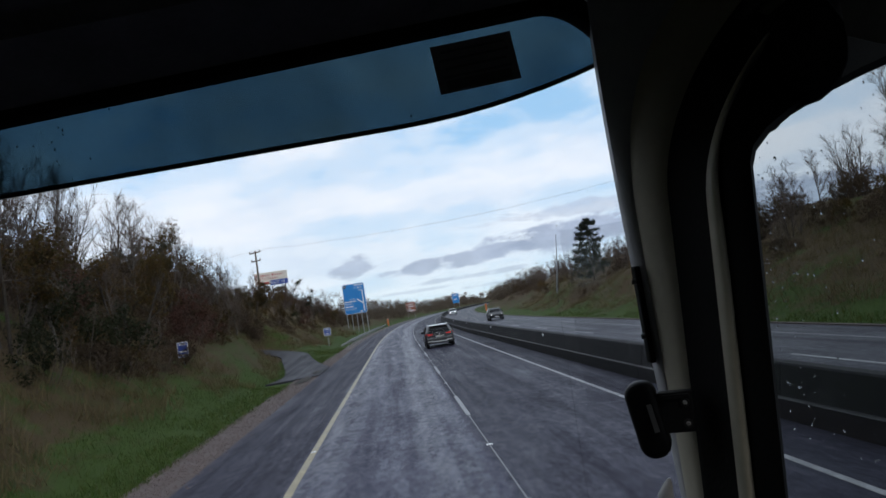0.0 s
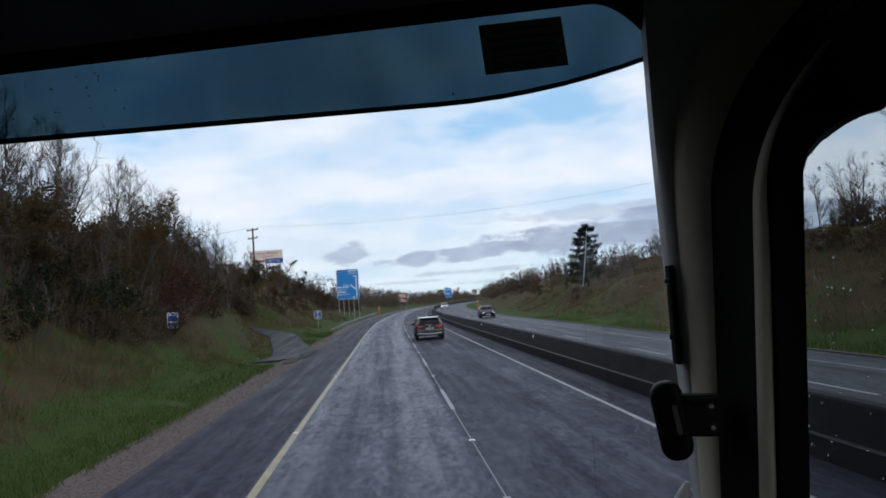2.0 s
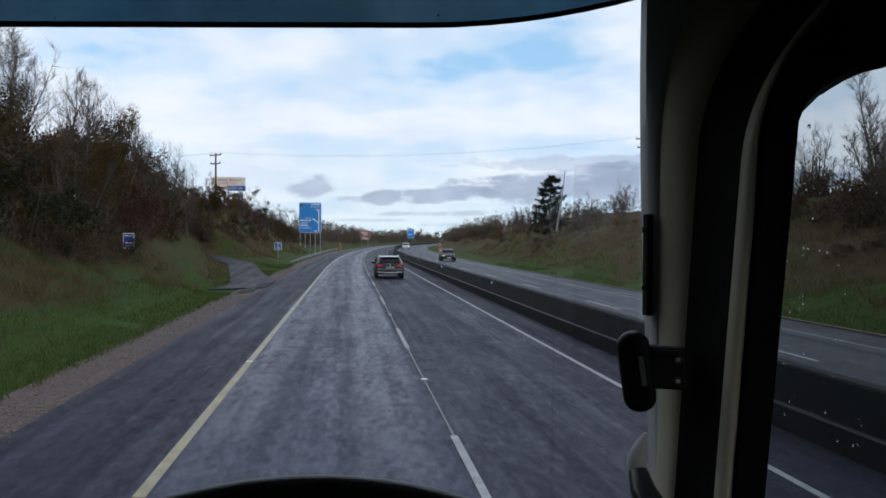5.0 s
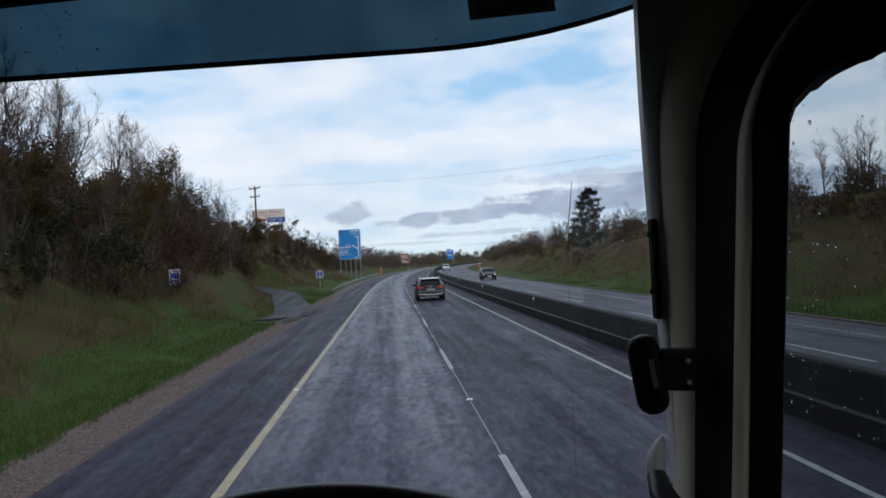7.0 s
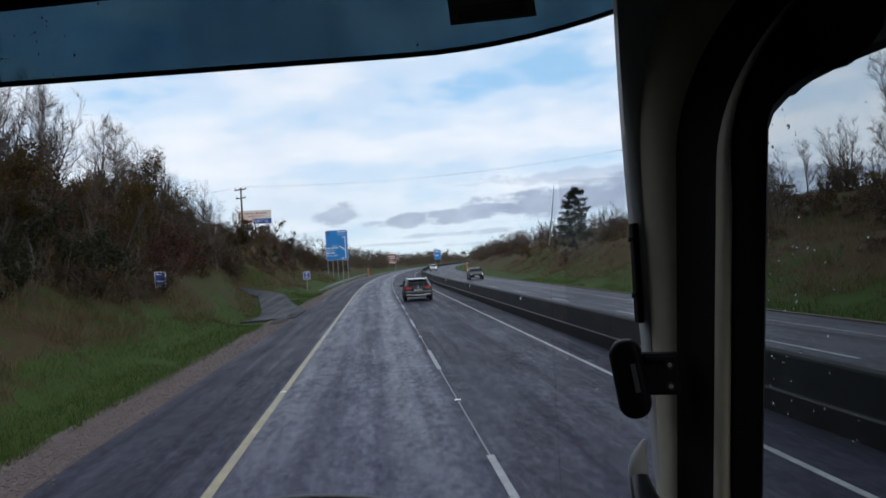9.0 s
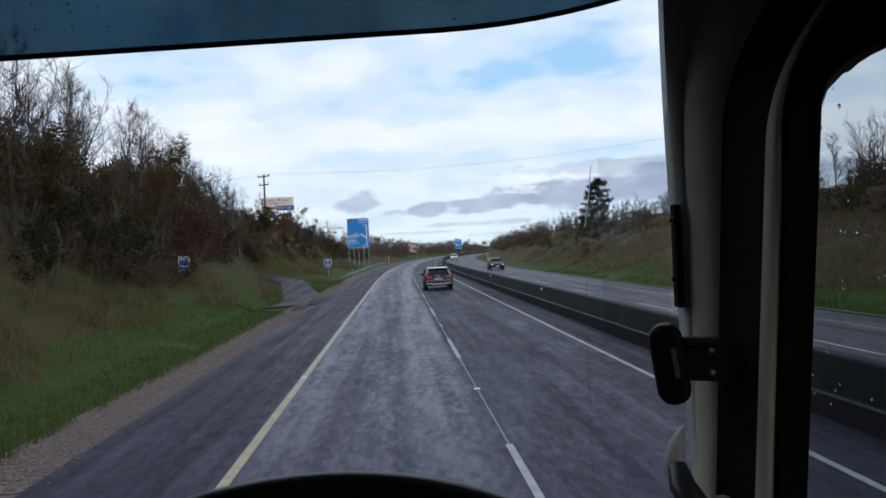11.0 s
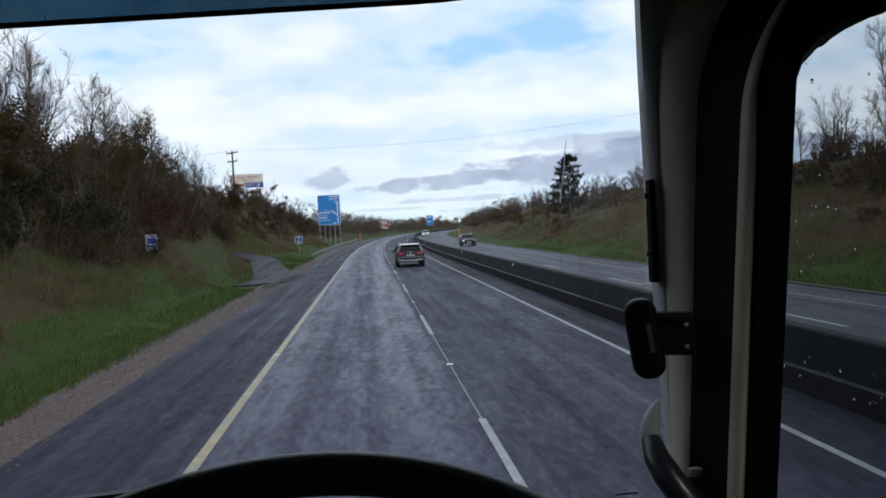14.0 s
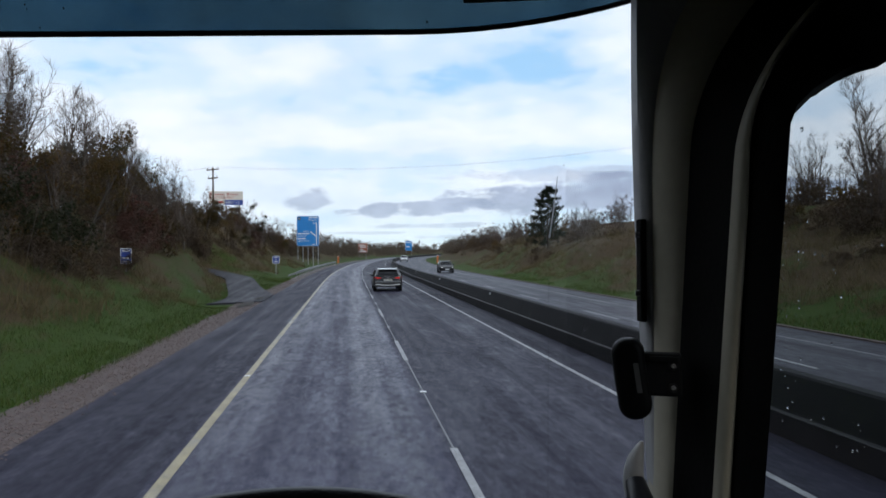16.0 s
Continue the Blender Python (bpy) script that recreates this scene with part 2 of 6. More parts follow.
def ground_material():
    """Mown green verge, rough dead grass and bramble litter on the slopes, mixed by large and small noise."""
    m = bpy.data.materials.new("grass_bank")
    m.use_nodes = True
    t = m.node_tree
    b = t.nodes["Principled BSDF"]
    co = t.nodes.new("ShaderNodeTexCoord").outputs["Object"]

    def tex(scale, detail, rough=0.6):
        n = node(t, "ShaderNodeTexNoise", Scale=scale, Detail=detail, Roughness=rough)
        t.links.new(co, n.inputs["Vector"])
        return n.outputs["Fac"]

    big, mid, small = tex(0.16, 5), tex(1.1, 5), tex(14.0, 4, 0.75)
    at = t.nodes.new("ShaderNodeAttribute")
    at.attribute_name = "rough_grass"
    green = ramp_node(t, small, [(0.3, (0.013, 0.027, 0.005)), (0.50, (0.036, 0.064, 0.011)), (0.75, (0.080, 0.105, 0.026))])
    dead = ramp_node(t, small, [(0.3, (0.026, 0.018, 0.009)), (0.55, (0.072, 0.049, 0.025)), (0.75, (0.130, 0.094, 0.050))])
    f = math_node(t, "ADD", at.outputs["Fac"], math_node(t, "ADD", math_node(t, "MULTIPLY", math_node(t, "SUBTRACT", big, 0.5), 1.4), math_node(t, "MULTIPLY", math_node(t, "SUBTRACT", mid, 0.5), 1.3)))
    col = mix_node(t, ramp_node(t, f, [(0.35, 0.0), (0.65, 1.0)]), green, dead)
    t.links.new(col, b.inputs["Base Color"])
    b.inputs["Roughness"].default_value = 0.9
    b.inputs["Specular IOR Level"].default_value = 0.15
    bp = node(t, "ShaderNodeBump", Strength=0.9, Distance=0.12)
    t.links.new(math_node(t, "ADD", mid, math_node(t, "MULTIPLY", small, 0.5)), bp.inputs["Height"])
    t.links.new(bp.outputs[0], b.inputs["Normal"])
    return m


def pane_material(name, tint, gloss=0.06, rough=0.02, haze=0.0, haze_scale=6.0):
    """Thin clear sheet: tinted see-through with a weak mirror on it, and a haze of dirt; the patch's haze paints a
    reflection.
    """
    m = bpy.data.materials.new(name)
    m.use_nodes = True
    t = m.node_tree
    t.nodes.clear()
    out = t.nodes.new("ShaderNodeOutputMaterial")
    tr, gl, df = t.nodes.new("ShaderNodeBsdfTransparent"), t.nodes.new("ShaderNodeBsdfGlossy"), t.nodes.new("ShaderNodeBsdfDiffuse")
    gl.inputs["Roughness"].default_value = rough
    co = t.nodes.new("ShaderNodeTexCoord").outputs["Object"]
    mp = t.nodes.new("ShaderNodeMapping")
    mp.inputs["Scale"].default_value = (1, 1, 0.35)
    t.links.new(co, mp.inputs[0])
    n = node(t, "ShaderNodeTexNoise", Scale=haze_scale, Detail=6.0, Roughness=0.65)
    t.links.new(mp.outputs[0], n.inputs["Vector"])
    col = mix_node(t, ramp_node(t, n.outputs["Fac"], [(0.35, 0.0), (0.7, 1.0)]), tint, tuple(c * (1 - 3 * haze) for c in tint))
    t.links.new(col, tr.inputs[0])
    df.inputs[0].default_value = (0.55, 0.58, 0.6, 1)
    mx, mx2 = t.nodes.new("ShaderNodeMixShader"), t.nodes.new("ShaderNodeMixShader")
    mx.inputs[0].default_value = gloss
    t.links.new(tr.outputs[0], mx.inputs[1])
    t.links.new(gl.outputs[0], mx.inputs[2])
    t.links.new(math_node(t, "MULTIPLY", n.outputs["Fac"], haze), mx2.inputs[0])
    t.links.new(mx.outputs[0], mx2.inputs[1])
    t.links.new(df.outputs[0], mx2.inputs[2])
    t.links.new(mx2.outputs[0], out.inputs[0])
    return m


M = dict(
    asphalt=asphalt_material("wet_asphalt", (0.0178, 0.0162, 0.0415), 0.33, 0.74, [(0.375, 0.55), (0.385, 1.0), (0.555, 1.05), (0.565, 0.56), (0.72, 0.54), (0.75, 0.42)],
                             [(0.36, 0.10), (0.385, 0.15), (0.395, 0.95), (0.412, 0.8), (0.44, 0.15), (0.49, 0.15), (0.51, 0.9), (0.54, 0.9), (0.56, 0.15), (0.60, 0.35), (0.63, 0.08), (0.70, 0.3), (0.74, 0.0)]),
    far_asphalt=asphalt_material("damp_asphalt", (0.019, 0.0183, 0.029), 0.40, 0.66),
    track=asphalt_material("wet_track", (0.022, 0.021, 0.028), 0.50, 0.85, across=False),
    mud=material("wet_brown_mud", (0.020, 0.014, 0.010), 0.85, vary=0.4, scale=3, bump=0.4, bump_scale=30),
    ground=ground_material(),
    gravel=material("gravel", (0.090, 0.066, 0.060), 0.85, vary=0.55, scale=7, bump=0.3, bump_scale=110),
    stone=material("stone", (0.122, 0.091, 0.083), 0.8, vary=0.4, scale=12, random_tint=0.3),
    yellow=material("yellow_line_paint", (0.30, 0.25, 0.145), 0.45, vary=0.45, scale=3, bump=0.3, wear=(0.22, 0.205, 0.18)),
    white=material("white_line_paint", (0.235, 0.235, 0.24), 0.45, vary=0.4, scale=4, bump=0.3, wear=(0.17, 0.17, 0.18)),
    worn_white=material("worn_white_line_paint", (0.20, 0.20, 0.205), 0.5, vary=0.3, scale=4, bump=0.3, wear=(0.07, 0.07, 0.075)),
    seam=material("joint_sealant", (0.12, 0.12, 0.125), 0.4, vary=0.4, scale=3),
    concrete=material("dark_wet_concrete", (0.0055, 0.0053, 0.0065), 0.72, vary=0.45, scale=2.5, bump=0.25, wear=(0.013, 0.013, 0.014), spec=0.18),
    # paler than the barrier: the wet step's sky reflection put into its colour
    ledge=material("sky_lit_worn_concrete", (0.022, 0.0215, 0.022), 0.6, vary=0.4, scale=1.5, bump=0.2, wear=(0.016, 0.016, 0.0165)),
    steel=material("galvanised_steel", (0.20, 0.20, 0.20), 0.55, metal=0.5, vary=0.2, scale=6),
    post=material("grey_steel_post", (0.35, 0.36, 0.37), 0.5, metal=0.5, vary=0.15, scale=6),
    blue_sign=material("blue_sign_sheet", (0.018, 0.235, 0.62), 0.4, vary=0.06, scale=3),
    deep_blue=material("deep_blue_sheet", (0.03, 0.07, 0.32), 0.4, vary=0.08, scale=3),
    brown_sign=material("brown_sign_sheet", (0.30, 0.09, 0.05), 0.45, vary=0.08, scale=3),
    sign_white=material("white_sign_sheet", (0.78, 0.79, 0.80), 0.4, vary=0.04, scale=3),
    cream_board=material("cream_board", (0.75, 0.68, 0.60), 0.55, vary=0.07, scale=2),
    red=material("red_paint", (0.45, 0.05, 0.04), 0.5, vary=0.1, scale=4),
    sign_black=material("black_sheet", (0.02, 0.02, 0.02), 0.5),
    orange=material("orange_plastic", (0.62, 0.16, 0.04), 0.5, vary=0.1, scale=4),
    pole_wood=material("weathered_pole_wood", (0.10, 0.075, 0.055), 0.85, vary=0.3, scale=4, bump=0.3),
    ceramic=material("dark_insulator", (0.06, 0.05, 0.045), 0.3),
    wire=material("overhead_wire", (0.06, 0.06, 0.065), 0.5, metal=0.5),
    bark=material("grey_brown_bark", (0.060, 0.048, 0.038), 0.9, vary=0.35, scale=5, bump=0.5, random_tint=0.25),
    pale_bark=material("pale_birch_bark", (0.115, 0.100, 0.085), 0.85, vary=0.35, scale=5, bump=0.4, random_tint=0.2),
    twig=material("brown_twigs", (0.082, 0.060, 0.048), 0.9, vary=0.3, scale=3, random_tint=0.25),
    autumn=leaf_material("autumn_leaves", [(0.036, 0.034, 0.010), (0.082, 0.058, 0.015), (0.107, 0.057, 0.016), (0.053, 0.033, 0.013)]),
    evergreen=leaf_material("evergreen_leaves", [(0.015, 0.018, 0.007), (0.022, 0.025, 0.010), (0.032, 0.031, 0.013)]),
    bramble=leaf_material("bramble_leaves", [(0.060, 0.039, 0.026), (0.082, 0.052, 0.034), (0.060, 0.046, 0.026), (0.099, 0.065, 0.041)]),
    redleaf=leaf_material("red_brown_leaves", [(0.060, 0.028, 0.021), (0.077, 0.034, 0.025), (0.052, 0.029, 0.021)]),
    needles=leaf_material("pine_needles", [(0.018, 0.026, 0.015), (0.026, 0.036, 0.020), (0.036, 0.046, 0.026)]),
    blade=leaf_material("grass_blades", [(0.016, 0.038, 0.006), (0.036, 0.068, 0.010), (0.060, 0.094, 0.016), (0.11, 0.092, 0.038)]),
    straw=leaf_material("dead_grass_blades", [(0.075, 0.055, 0.028), (0.13, 0.098, 0.050), (0.18, 0.14, 0.075), (0.06, 0.06, 0.02)]),
    far_wood=leaf_material("distant_foliage", [(0.095, 0.072, 0.055), (0.120, 0.088, 0.066), (0.080, 0.070, 0.048), (0.13, 0.10, 0.078)]),
    car_dark=material("dark_grey_car_paint", (0.012, 0.012, 0.015), 0.3, metal=0.1, vary=0.05, coat=0.15, spec=0.35),
    car_black=material("black_car_paint", (0.010, 0.010, 0.012), 0.35, vary=0.05, coat=0.15, spec=0.3),
    car_silver=material("pale_silver_car_paint", (0.50, 0.51, 0.52), 0.3, metal=0.4, vary=0.05, coat=0.8),
    # silver-grey includes the sky's reflection on the dark car's roof and bumper top
    car_roof=material("sky_sheen_roof_paint", (0.20, 0.205, 0.215), 0.2, metal=0.4, vary=0.05, coat=1.0),
    car_glass=material("dark_car_glass", (0.006, 0.006, 0.007), 0.12, vary=0.05, spec=0.25),
    tyre=material("tyre_rubber", (0.016, 0.016, 0.016), 0.8, vary=0.2, bump=0.2),
    alloy=material("wheel_alloy", (0.25, 0.25, 0.26), 0.35, metal=0.8),
    plastic=material("black_car_plastic", (0.018, 0.018, 0.019), 0.55, vary=0.15, bump=0.1, bump_scale=200),
    satin=material("satin_silver_trim", (0.55, 0.55, 0.54), 0.35, metal=0.5),
    tail=material("lit_tail_lamp", (0.35, 0.01, 0.01), 0.2, emit=((1.0, 0.03, 0.03), 0.22)),
    head=material("lit_head_lamp", (0.8, 0.8, 0.75), 0.2, emit=((1.0, 0.95, 0.85), 4.0)),
    plate=material("pale_number_plate", (0.60, 0.60, 0.52), 0.4, vary=0.05),
    cab_black=material("black_cab_plastic", (0.007, 0.007, 0.008), 0.62, vary=0.25, scale=6, bump=0.12, bump_scale=220, spec=0.3),
    cab_roof=material("charcoal_roof_lining", (0.10, 0.096, 0.096), 0.9, vary=0.2, scale=10, bump=0.25, bump_scale=260, spec=0.15),
    cab_grey=material("grey_pillar_plastic", (0.33, 0.33, 0.335), 0.6, vary=0.12, scale=7, bump=0.1, bump_scale=240, spec=0.3),
    cab_cream=material("beige_pillar_trim", (0.38, 0.35, 0.275), 0.65, vary=0.10, scale=7, bump=0.04, bump_scale=240, spec=0.3),
    cab_strip=material("beige_door_strip", (0.42, 0.39, 0.305), 0.5, vary=0.10, scale=8, bump=0.03, bump_scale=240, spec=0.35),
    rubber=material("black_rubber_seal", (0.005, 0.005, 0.005), 0.8, vary=0.3, scale=12, bump=0.15, bump_scale=160, spec=0.12),
    leather=material("black_wheel_leather", (0.010, 0.010, 0.011), 0.42, vary=0.2, scale=20, bump=0.15, bump_scale=300, spec=0.3),
    device=material("matt_black_device_shell", (0.0045, 0.0045, 0.005), 0.5, vary=0.2, scale=20, bump=0.05, bump_scale=300, spec=0.18),
    curtain=material("black_curtain_cloth", (0.010, 0.010, 0.011), 0.95, vary=0.3, scale=20, bump=0.3, bump_scale=300, spec=0.1),
    handle=material("dark_grey_handle", (0.016, 0.017, 0.021), 0.28, vary=0.15, scale=9, bump=0.03, bump_scale=220),
    handle_cap=material("pale_grey_handle_cap", (0.32, 0.32, 0.32), 0.5, vary=0.1, scale=9),
    chrome=material("bright_bolt", (0.62, 0.62, 0.62), 0.22, metal=0.6),
    grey_label=material("grey_label", (0.10, 0.10, 0.10), 0.6),
    dark_label=material("dark_label", (0.20, 0.20, 0.205), 0.7, vary=0.1),
    faint_print=material("faint_print", (0.10, 0.10, 0.103), 0.7),
    rod=material("pale_aerial_rod", (0.75, 0.76, 0.78), 0.4),
    tint=pane_material("blue_tinted_acrylic", (0.182, 0.275, 0.328), 0.03, 0.05, haze=0.08, haze_scale=7),
    glass=pane_material("windscreen_glass", (0.985, 0.988, 0.988), 0.012, 0.02, haze=0.006, haze_scale=3),
    side_glass=pane_material("side_window_glass", (0.765, 0.785, 0.79), 0.015, 0.03, haze=0.008, haze_scale=5),
    sheen_film=pane_material("reflection_haze", (0.985, 0.985, 0.99), 0.01, 0.1, haze=0.016, haze_scale=2),
    drop=material("water_drop", (0.98, 0.99, 1.0), 0.08, vary=0.0),
)
water = M["drop"].node_tree.nodes["Principled BSDF"]
for link in list(water.inputs["Roughness"].links) + list(water.inputs["Base Color"].links):
    M["drop"].node_tree.links.remove(link)
water.inputs["Base Color"].default_value, water.inputs["Roughness"].default_value = (1, 1, 1, 1), 0.0
water.inputs["Transmission Weight"].default_value, water.inputs["IOR"].default_value = 1.0, 1.33


# ---- building blocks ----
def mesh_object(name, me, mat, parent=None, label=""):
    ob = new(name, me)
    if mat is not None and not me.materials:
        me.materials.append(mat)
    if parent is not None:
        ob.parent = parent
    return tagged(ob, label)


def part(name, bm, mat, parent=None, label="", smooth=False):
    """Links a bmesh as one mesh object under a thing or a part."""
    me = bpy.data.meshes.new(name)
    bmesh.ops.recalc_face_normals(bm, faces=bm.faces)
    bm.to_mesh(me)
    bm.free()
    if smooth:
        me.shade_smooth()
        me.set_sharp_from_angle(angle=radians(38))
    return mesh_object(name, me, mat, parent, label)


def raw(name, verts, faces, mat, parent=None, label="", smooth=False):
    me = bpy.data.meshes.new(name)
    me.from_pydata([tuple(v) for v in verts], [], [tuple(f) for f in faces])
    if smooth:
        me.shade_smooth()
    return mesh_object(name, me, mat, parent, label)


def thing(name, m, label, category, group="", kind=""):
    ob = new(name)
    ob.matrix_world = m
    return tagged(ob, label, category, group, kind)


def box(x0, x1, y0, y1, z0, z1, bevel=0.0, seg=2):
    bm = bmesh.new()
    bmesh.ops.create_cube(bm, size=1)
    for v in bm.verts:
        v.co = Vector(((x0 + x1) / 2 + v.co.x * (x1 - x0), (y0 + y1) / 2 + v.co.y * (y1 - y0), (z0 + z1) / 2 + v.co.z * (z1 - z0)))
    if bevel:
        bmesh.ops.bevel(bm, geom=bm.edges[:], offset=bevel, segments=seg, affect="EDGES", profile=0.6)
    return bm


def rod(a, b, r0, r1=None, sides=10):
    a, b = Vector(a), Vector(b)
    bm = bmesh.new()
    bmesh.ops.create_cone(bm, cap_ends=True, segments=sides, radius1=r0, radius2=r0 if r1 is None else r1, depth=(b - a).length)
    bm.transform(Matrix.Translation((a + b) / 2) @ (b - a).to_track_quat("Z", "Y").to_matrix().to_4x4())
    return bm


def loft(rings, caps=True, closed=True):
    """Skin over rings of equal point count."""
    bm = bmesh.new()
    vs = [[bm.verts.new(p) for p in ring] for ring in rings]
    n = len(rings[0])
    for a, b in zip(vs, vs[1:]):
        for i in range(n if closed else n - 1):
            j = (i + 1) % n
            bm.faces.new((a[i], a[j], b[j], b[i]))
    if caps and closed:
        bm.faces.new(vs[0])
        bm.faces.new(vs[-1])
    return bm


def tube(path, r, sides=8):
    path = [Vector(p) for p in path]
    rings = []
    for i, p in enumerate(path):
        d = (path[min(i + 1, len(path) - 1)] - path[max(i - 1, 0)]).normalized()
        side = d.cross(Vector((0, 0, 1)))
        side = side.normalized() if side.length > 1e-3 else Vector((1, 0, 0))
        up = side.cross(d)
        rr = r[i] if isinstance(r, (list, tuple)) else r
        rings.append([p + (side * math.cos(a) + up * math.sin(a)) * rr for a in (2 * math.pi * k / sides for k in range(sides))])
    return loft(rings)


def lettering(text, size, m, mat, parent, label="", spread=1.0):
    cu = bpy.data.curves.new("lettering", "FONT")
    cu.body, cu.size, cu.extrude, cu.space_character = text, size, 0.004, spread
    tmp = bpy.data.objects.new("lettering", cu)
    scene.collection.objects.link(tmp)
    me = bpy.data.meshes.new_from_object(tmp.evaluated_get(bpy.context.evaluated_depsgraph_get()))
    bpy.data.objects.remove(tmp)
    me.materials.clear()
    ob = mesh_object("lettering", me, mat, parent, label)
    ob.matrix_basis = m
    return ob


def lerp_table(v, table):
    if v <= table[0][0]:
        return table[0][1]
    for (a, p), (b, q) in zip(table, table[1:]):
        if v <= b:
            k = (v - a) / (b - a)
            k = k * k * (3 - 2 * k) * 0.5 + k * 0.5
            return p + (q - p) * k
    return table[-1][1]


# ---- plan: the lie of the land ----
YELLOW, LANE, INNER = -2.29, 1.33, 4.90            # the markings of the near carriageway
EDGE, GRAVEL = -4.75, -5.75                        # its left edge, and the gravel's
FAR_IN, FAR_LANE, FAR_LINE, FAR_EDGE = 7.3, 10.4, 13.2, 14.9   # the oncoming carriageway


def bend(y):
    """The road runs straight and then bends away to the right."""
    t = max(0.0, y - 60)
    return t * t / 3000 if t < 400 else 400 * 400 / 3000 + (t - 400) * 800 / 3000


def heading(y):
    t = min(400.0, max(0.0, y - 60))
    return math.atan(t / 1500)


def road_pose(u, y, z=0.0, turn=0.0):
    return pose(bend(y) + u, y, z, 0, 0, math.degrees(-heading(y)) + turn)


LEFT_BANK = [(0, 0), (1.5, 0.12), (3.5, 0.8), (7, 3.0), (11, 6.0), (14, 7.6), (20, 8.5), (60, 9.5), (400, 14), (3000, 30)]
RIGHT_BANK = [(0, 0.02), (1.8, 0.1), (4, 0.9), (9, 3.4), (14, 5.2), (25, 6.6), (60, 7.6), (400, 14), (3000, 30)]
LEFT_ALONG = [(-60, 0.9), (20, 1.0), (115, 1.0), (150, 0.7), (230, 0.5), (350, 0.35), (700, 0.5)]
RIGHT_ALONG = [(-60, 1.0), (120, 1.0), (220, 0.7), (350, 0.45), (700, 0.5)]


def rounded(pts, times=2):
    """Cuts the corners of a line of points."""
    for _ in range(times):
        cut = [pts[0]]
        for a, b in zip(pts, pts[1:]):
            cut += [a.lerp(b, 0.25), a.lerp(b, 0.75)]
        pts = cut + [pts[-1]]
    return pts


# a service track leaves the road, runs along the foot of the bank and climbs away to the left
TRACK = rounded([Vector(p) for p in ((-4.7, 40, 0.0), (-5.9, 45, 0.03), (-7.3, 52, 0.14), (-8.4, 58, 0.30), (-9.4, 64, 0.50), (-11.5, 68, 0.75), (-16, 71, 1.6), (-23, 72.5, 3.4))])


def track_half(y):
    return 1.15 + 1.8 * math.exp(-max(0.0, y - 40) / 3.0)


def track_at(u, y):
    """How far a place lies outside the track's edge, and the track's height there."""
    if not (33 < y < 82 and -30 < u < -3):
        return 99.0, 0.0
    best, z = 99.0, 0.0
    for a, b in zip(TRACK, TRACK[1:]):
        dx, dy = b.x - a.x, b.y - a.y
        k = min(1.0, max(0.0, ((u - a.x) * dx + (y - a.y) * dy) / (dx * dx + dy * dy)))
        d = math.hypot(u - a.x - dx * k, y - a.y - dy * k) - track_half(a.y + dy * k)
        if d < best:
            best, z = d, a.z + (b.z - a.z) * k
    return best, z



def height(u, y, rough=True):
    if GRAVEL <= u <= FAR_EDGE + 0.1:
        return -0.06
    if u < 0:
        s = GRAVEL - u
        z = lerp_table(s, LEFT_BANK) * lerp_table(y, LEFT_ALONG)
    else:
        s = u - FAR_EDGE - 0.1
        z = lerp_table(s, RIGHT_BANK) * lerp_table(y, RIGHT_ALONG)
    if rough:
        a = min(1.0, s / 6) * 0.55
        z += a * noise.noise(Vector((u * 0.16, y * 0.12, 3.3))) * 1.6 + a * 0.35 * noise.noise(Vector((u * 0.6, y * 0.5, 7.7)))
        z += min(1.0, s / 1.5) * 0.04 * noise.noise(Vector((u * 1.7, y * 1.7, 1.7)))
    d, zt = track_at(u, y)
    if d < 3.2:     # the cutting of the track
        k = min(1.0, max(0.0, (3.2 - d) / 2.8))
        k = k * k * (3 - 2 * k)
        z = z * (1 - k) + (zt - 0.07) * k
    return z


def on_ground(u, y, sink=0.0):
    return Vector((bend(y) + u, y, height(u, y) - sink))


def steps(*spans):
    out = []
    for a, b, d in spans:
        n = max(1, round((b - a) / d))
        out += [a + (b - a) * i / n for i in range(n)]
    return out + [spans[-1][1]]


def build_ground():
    us = steps((-3000, -400, 500), (-400, -60, 60), (-60, -28, 4), (-28, GRAVEL, 0.75), (GRAVEL, FAR_EDGE + 0.1, 5.2), (FAR_EDGE + 0.1, 38, 0.9), (38, 70, 4), (70, 400, 60), (400, 3000, 500))
    ys = steps((-60, -5, 5), (-5, 90, 1.0), (90, 200, 2.5), (200, 480, 10), (480, 1000, 60), (1000, 4000, 500))
    verts = [on_ground(u, y) for y in ys for u in us]
    n = len(us)
    faces = [(j * n + i, j * n + i + 1, (j + 1) * n + i + 1, (j + 1) * n + i) for j in range(len(ys) - 1) for i in range(n - 1)]
    ob = raw("ground", verts, faces, M["ground"], smooth=True)
    at = ob.data.attributes.new("rough_grass", "FLOAT", "POINT")
    vals = []
    for y in ys:
        for u in us:
            s = GRAVEL - u if u < 0 else u - FAR_EDGE
            vals.append(lerp_table(s, [(1.2, 0.02), (4, 0.5), (8, 0.7), (20, 0.85)] if u < 0 else [(0.6, 0.12), (3, 0.46), (8, 0.72), (20, 0.9)]))
    at.data.foreach_set("value", vals)
    tagged(ob, "grassy cutting with green verges and brown rough slopes", "ground", kind="structure")


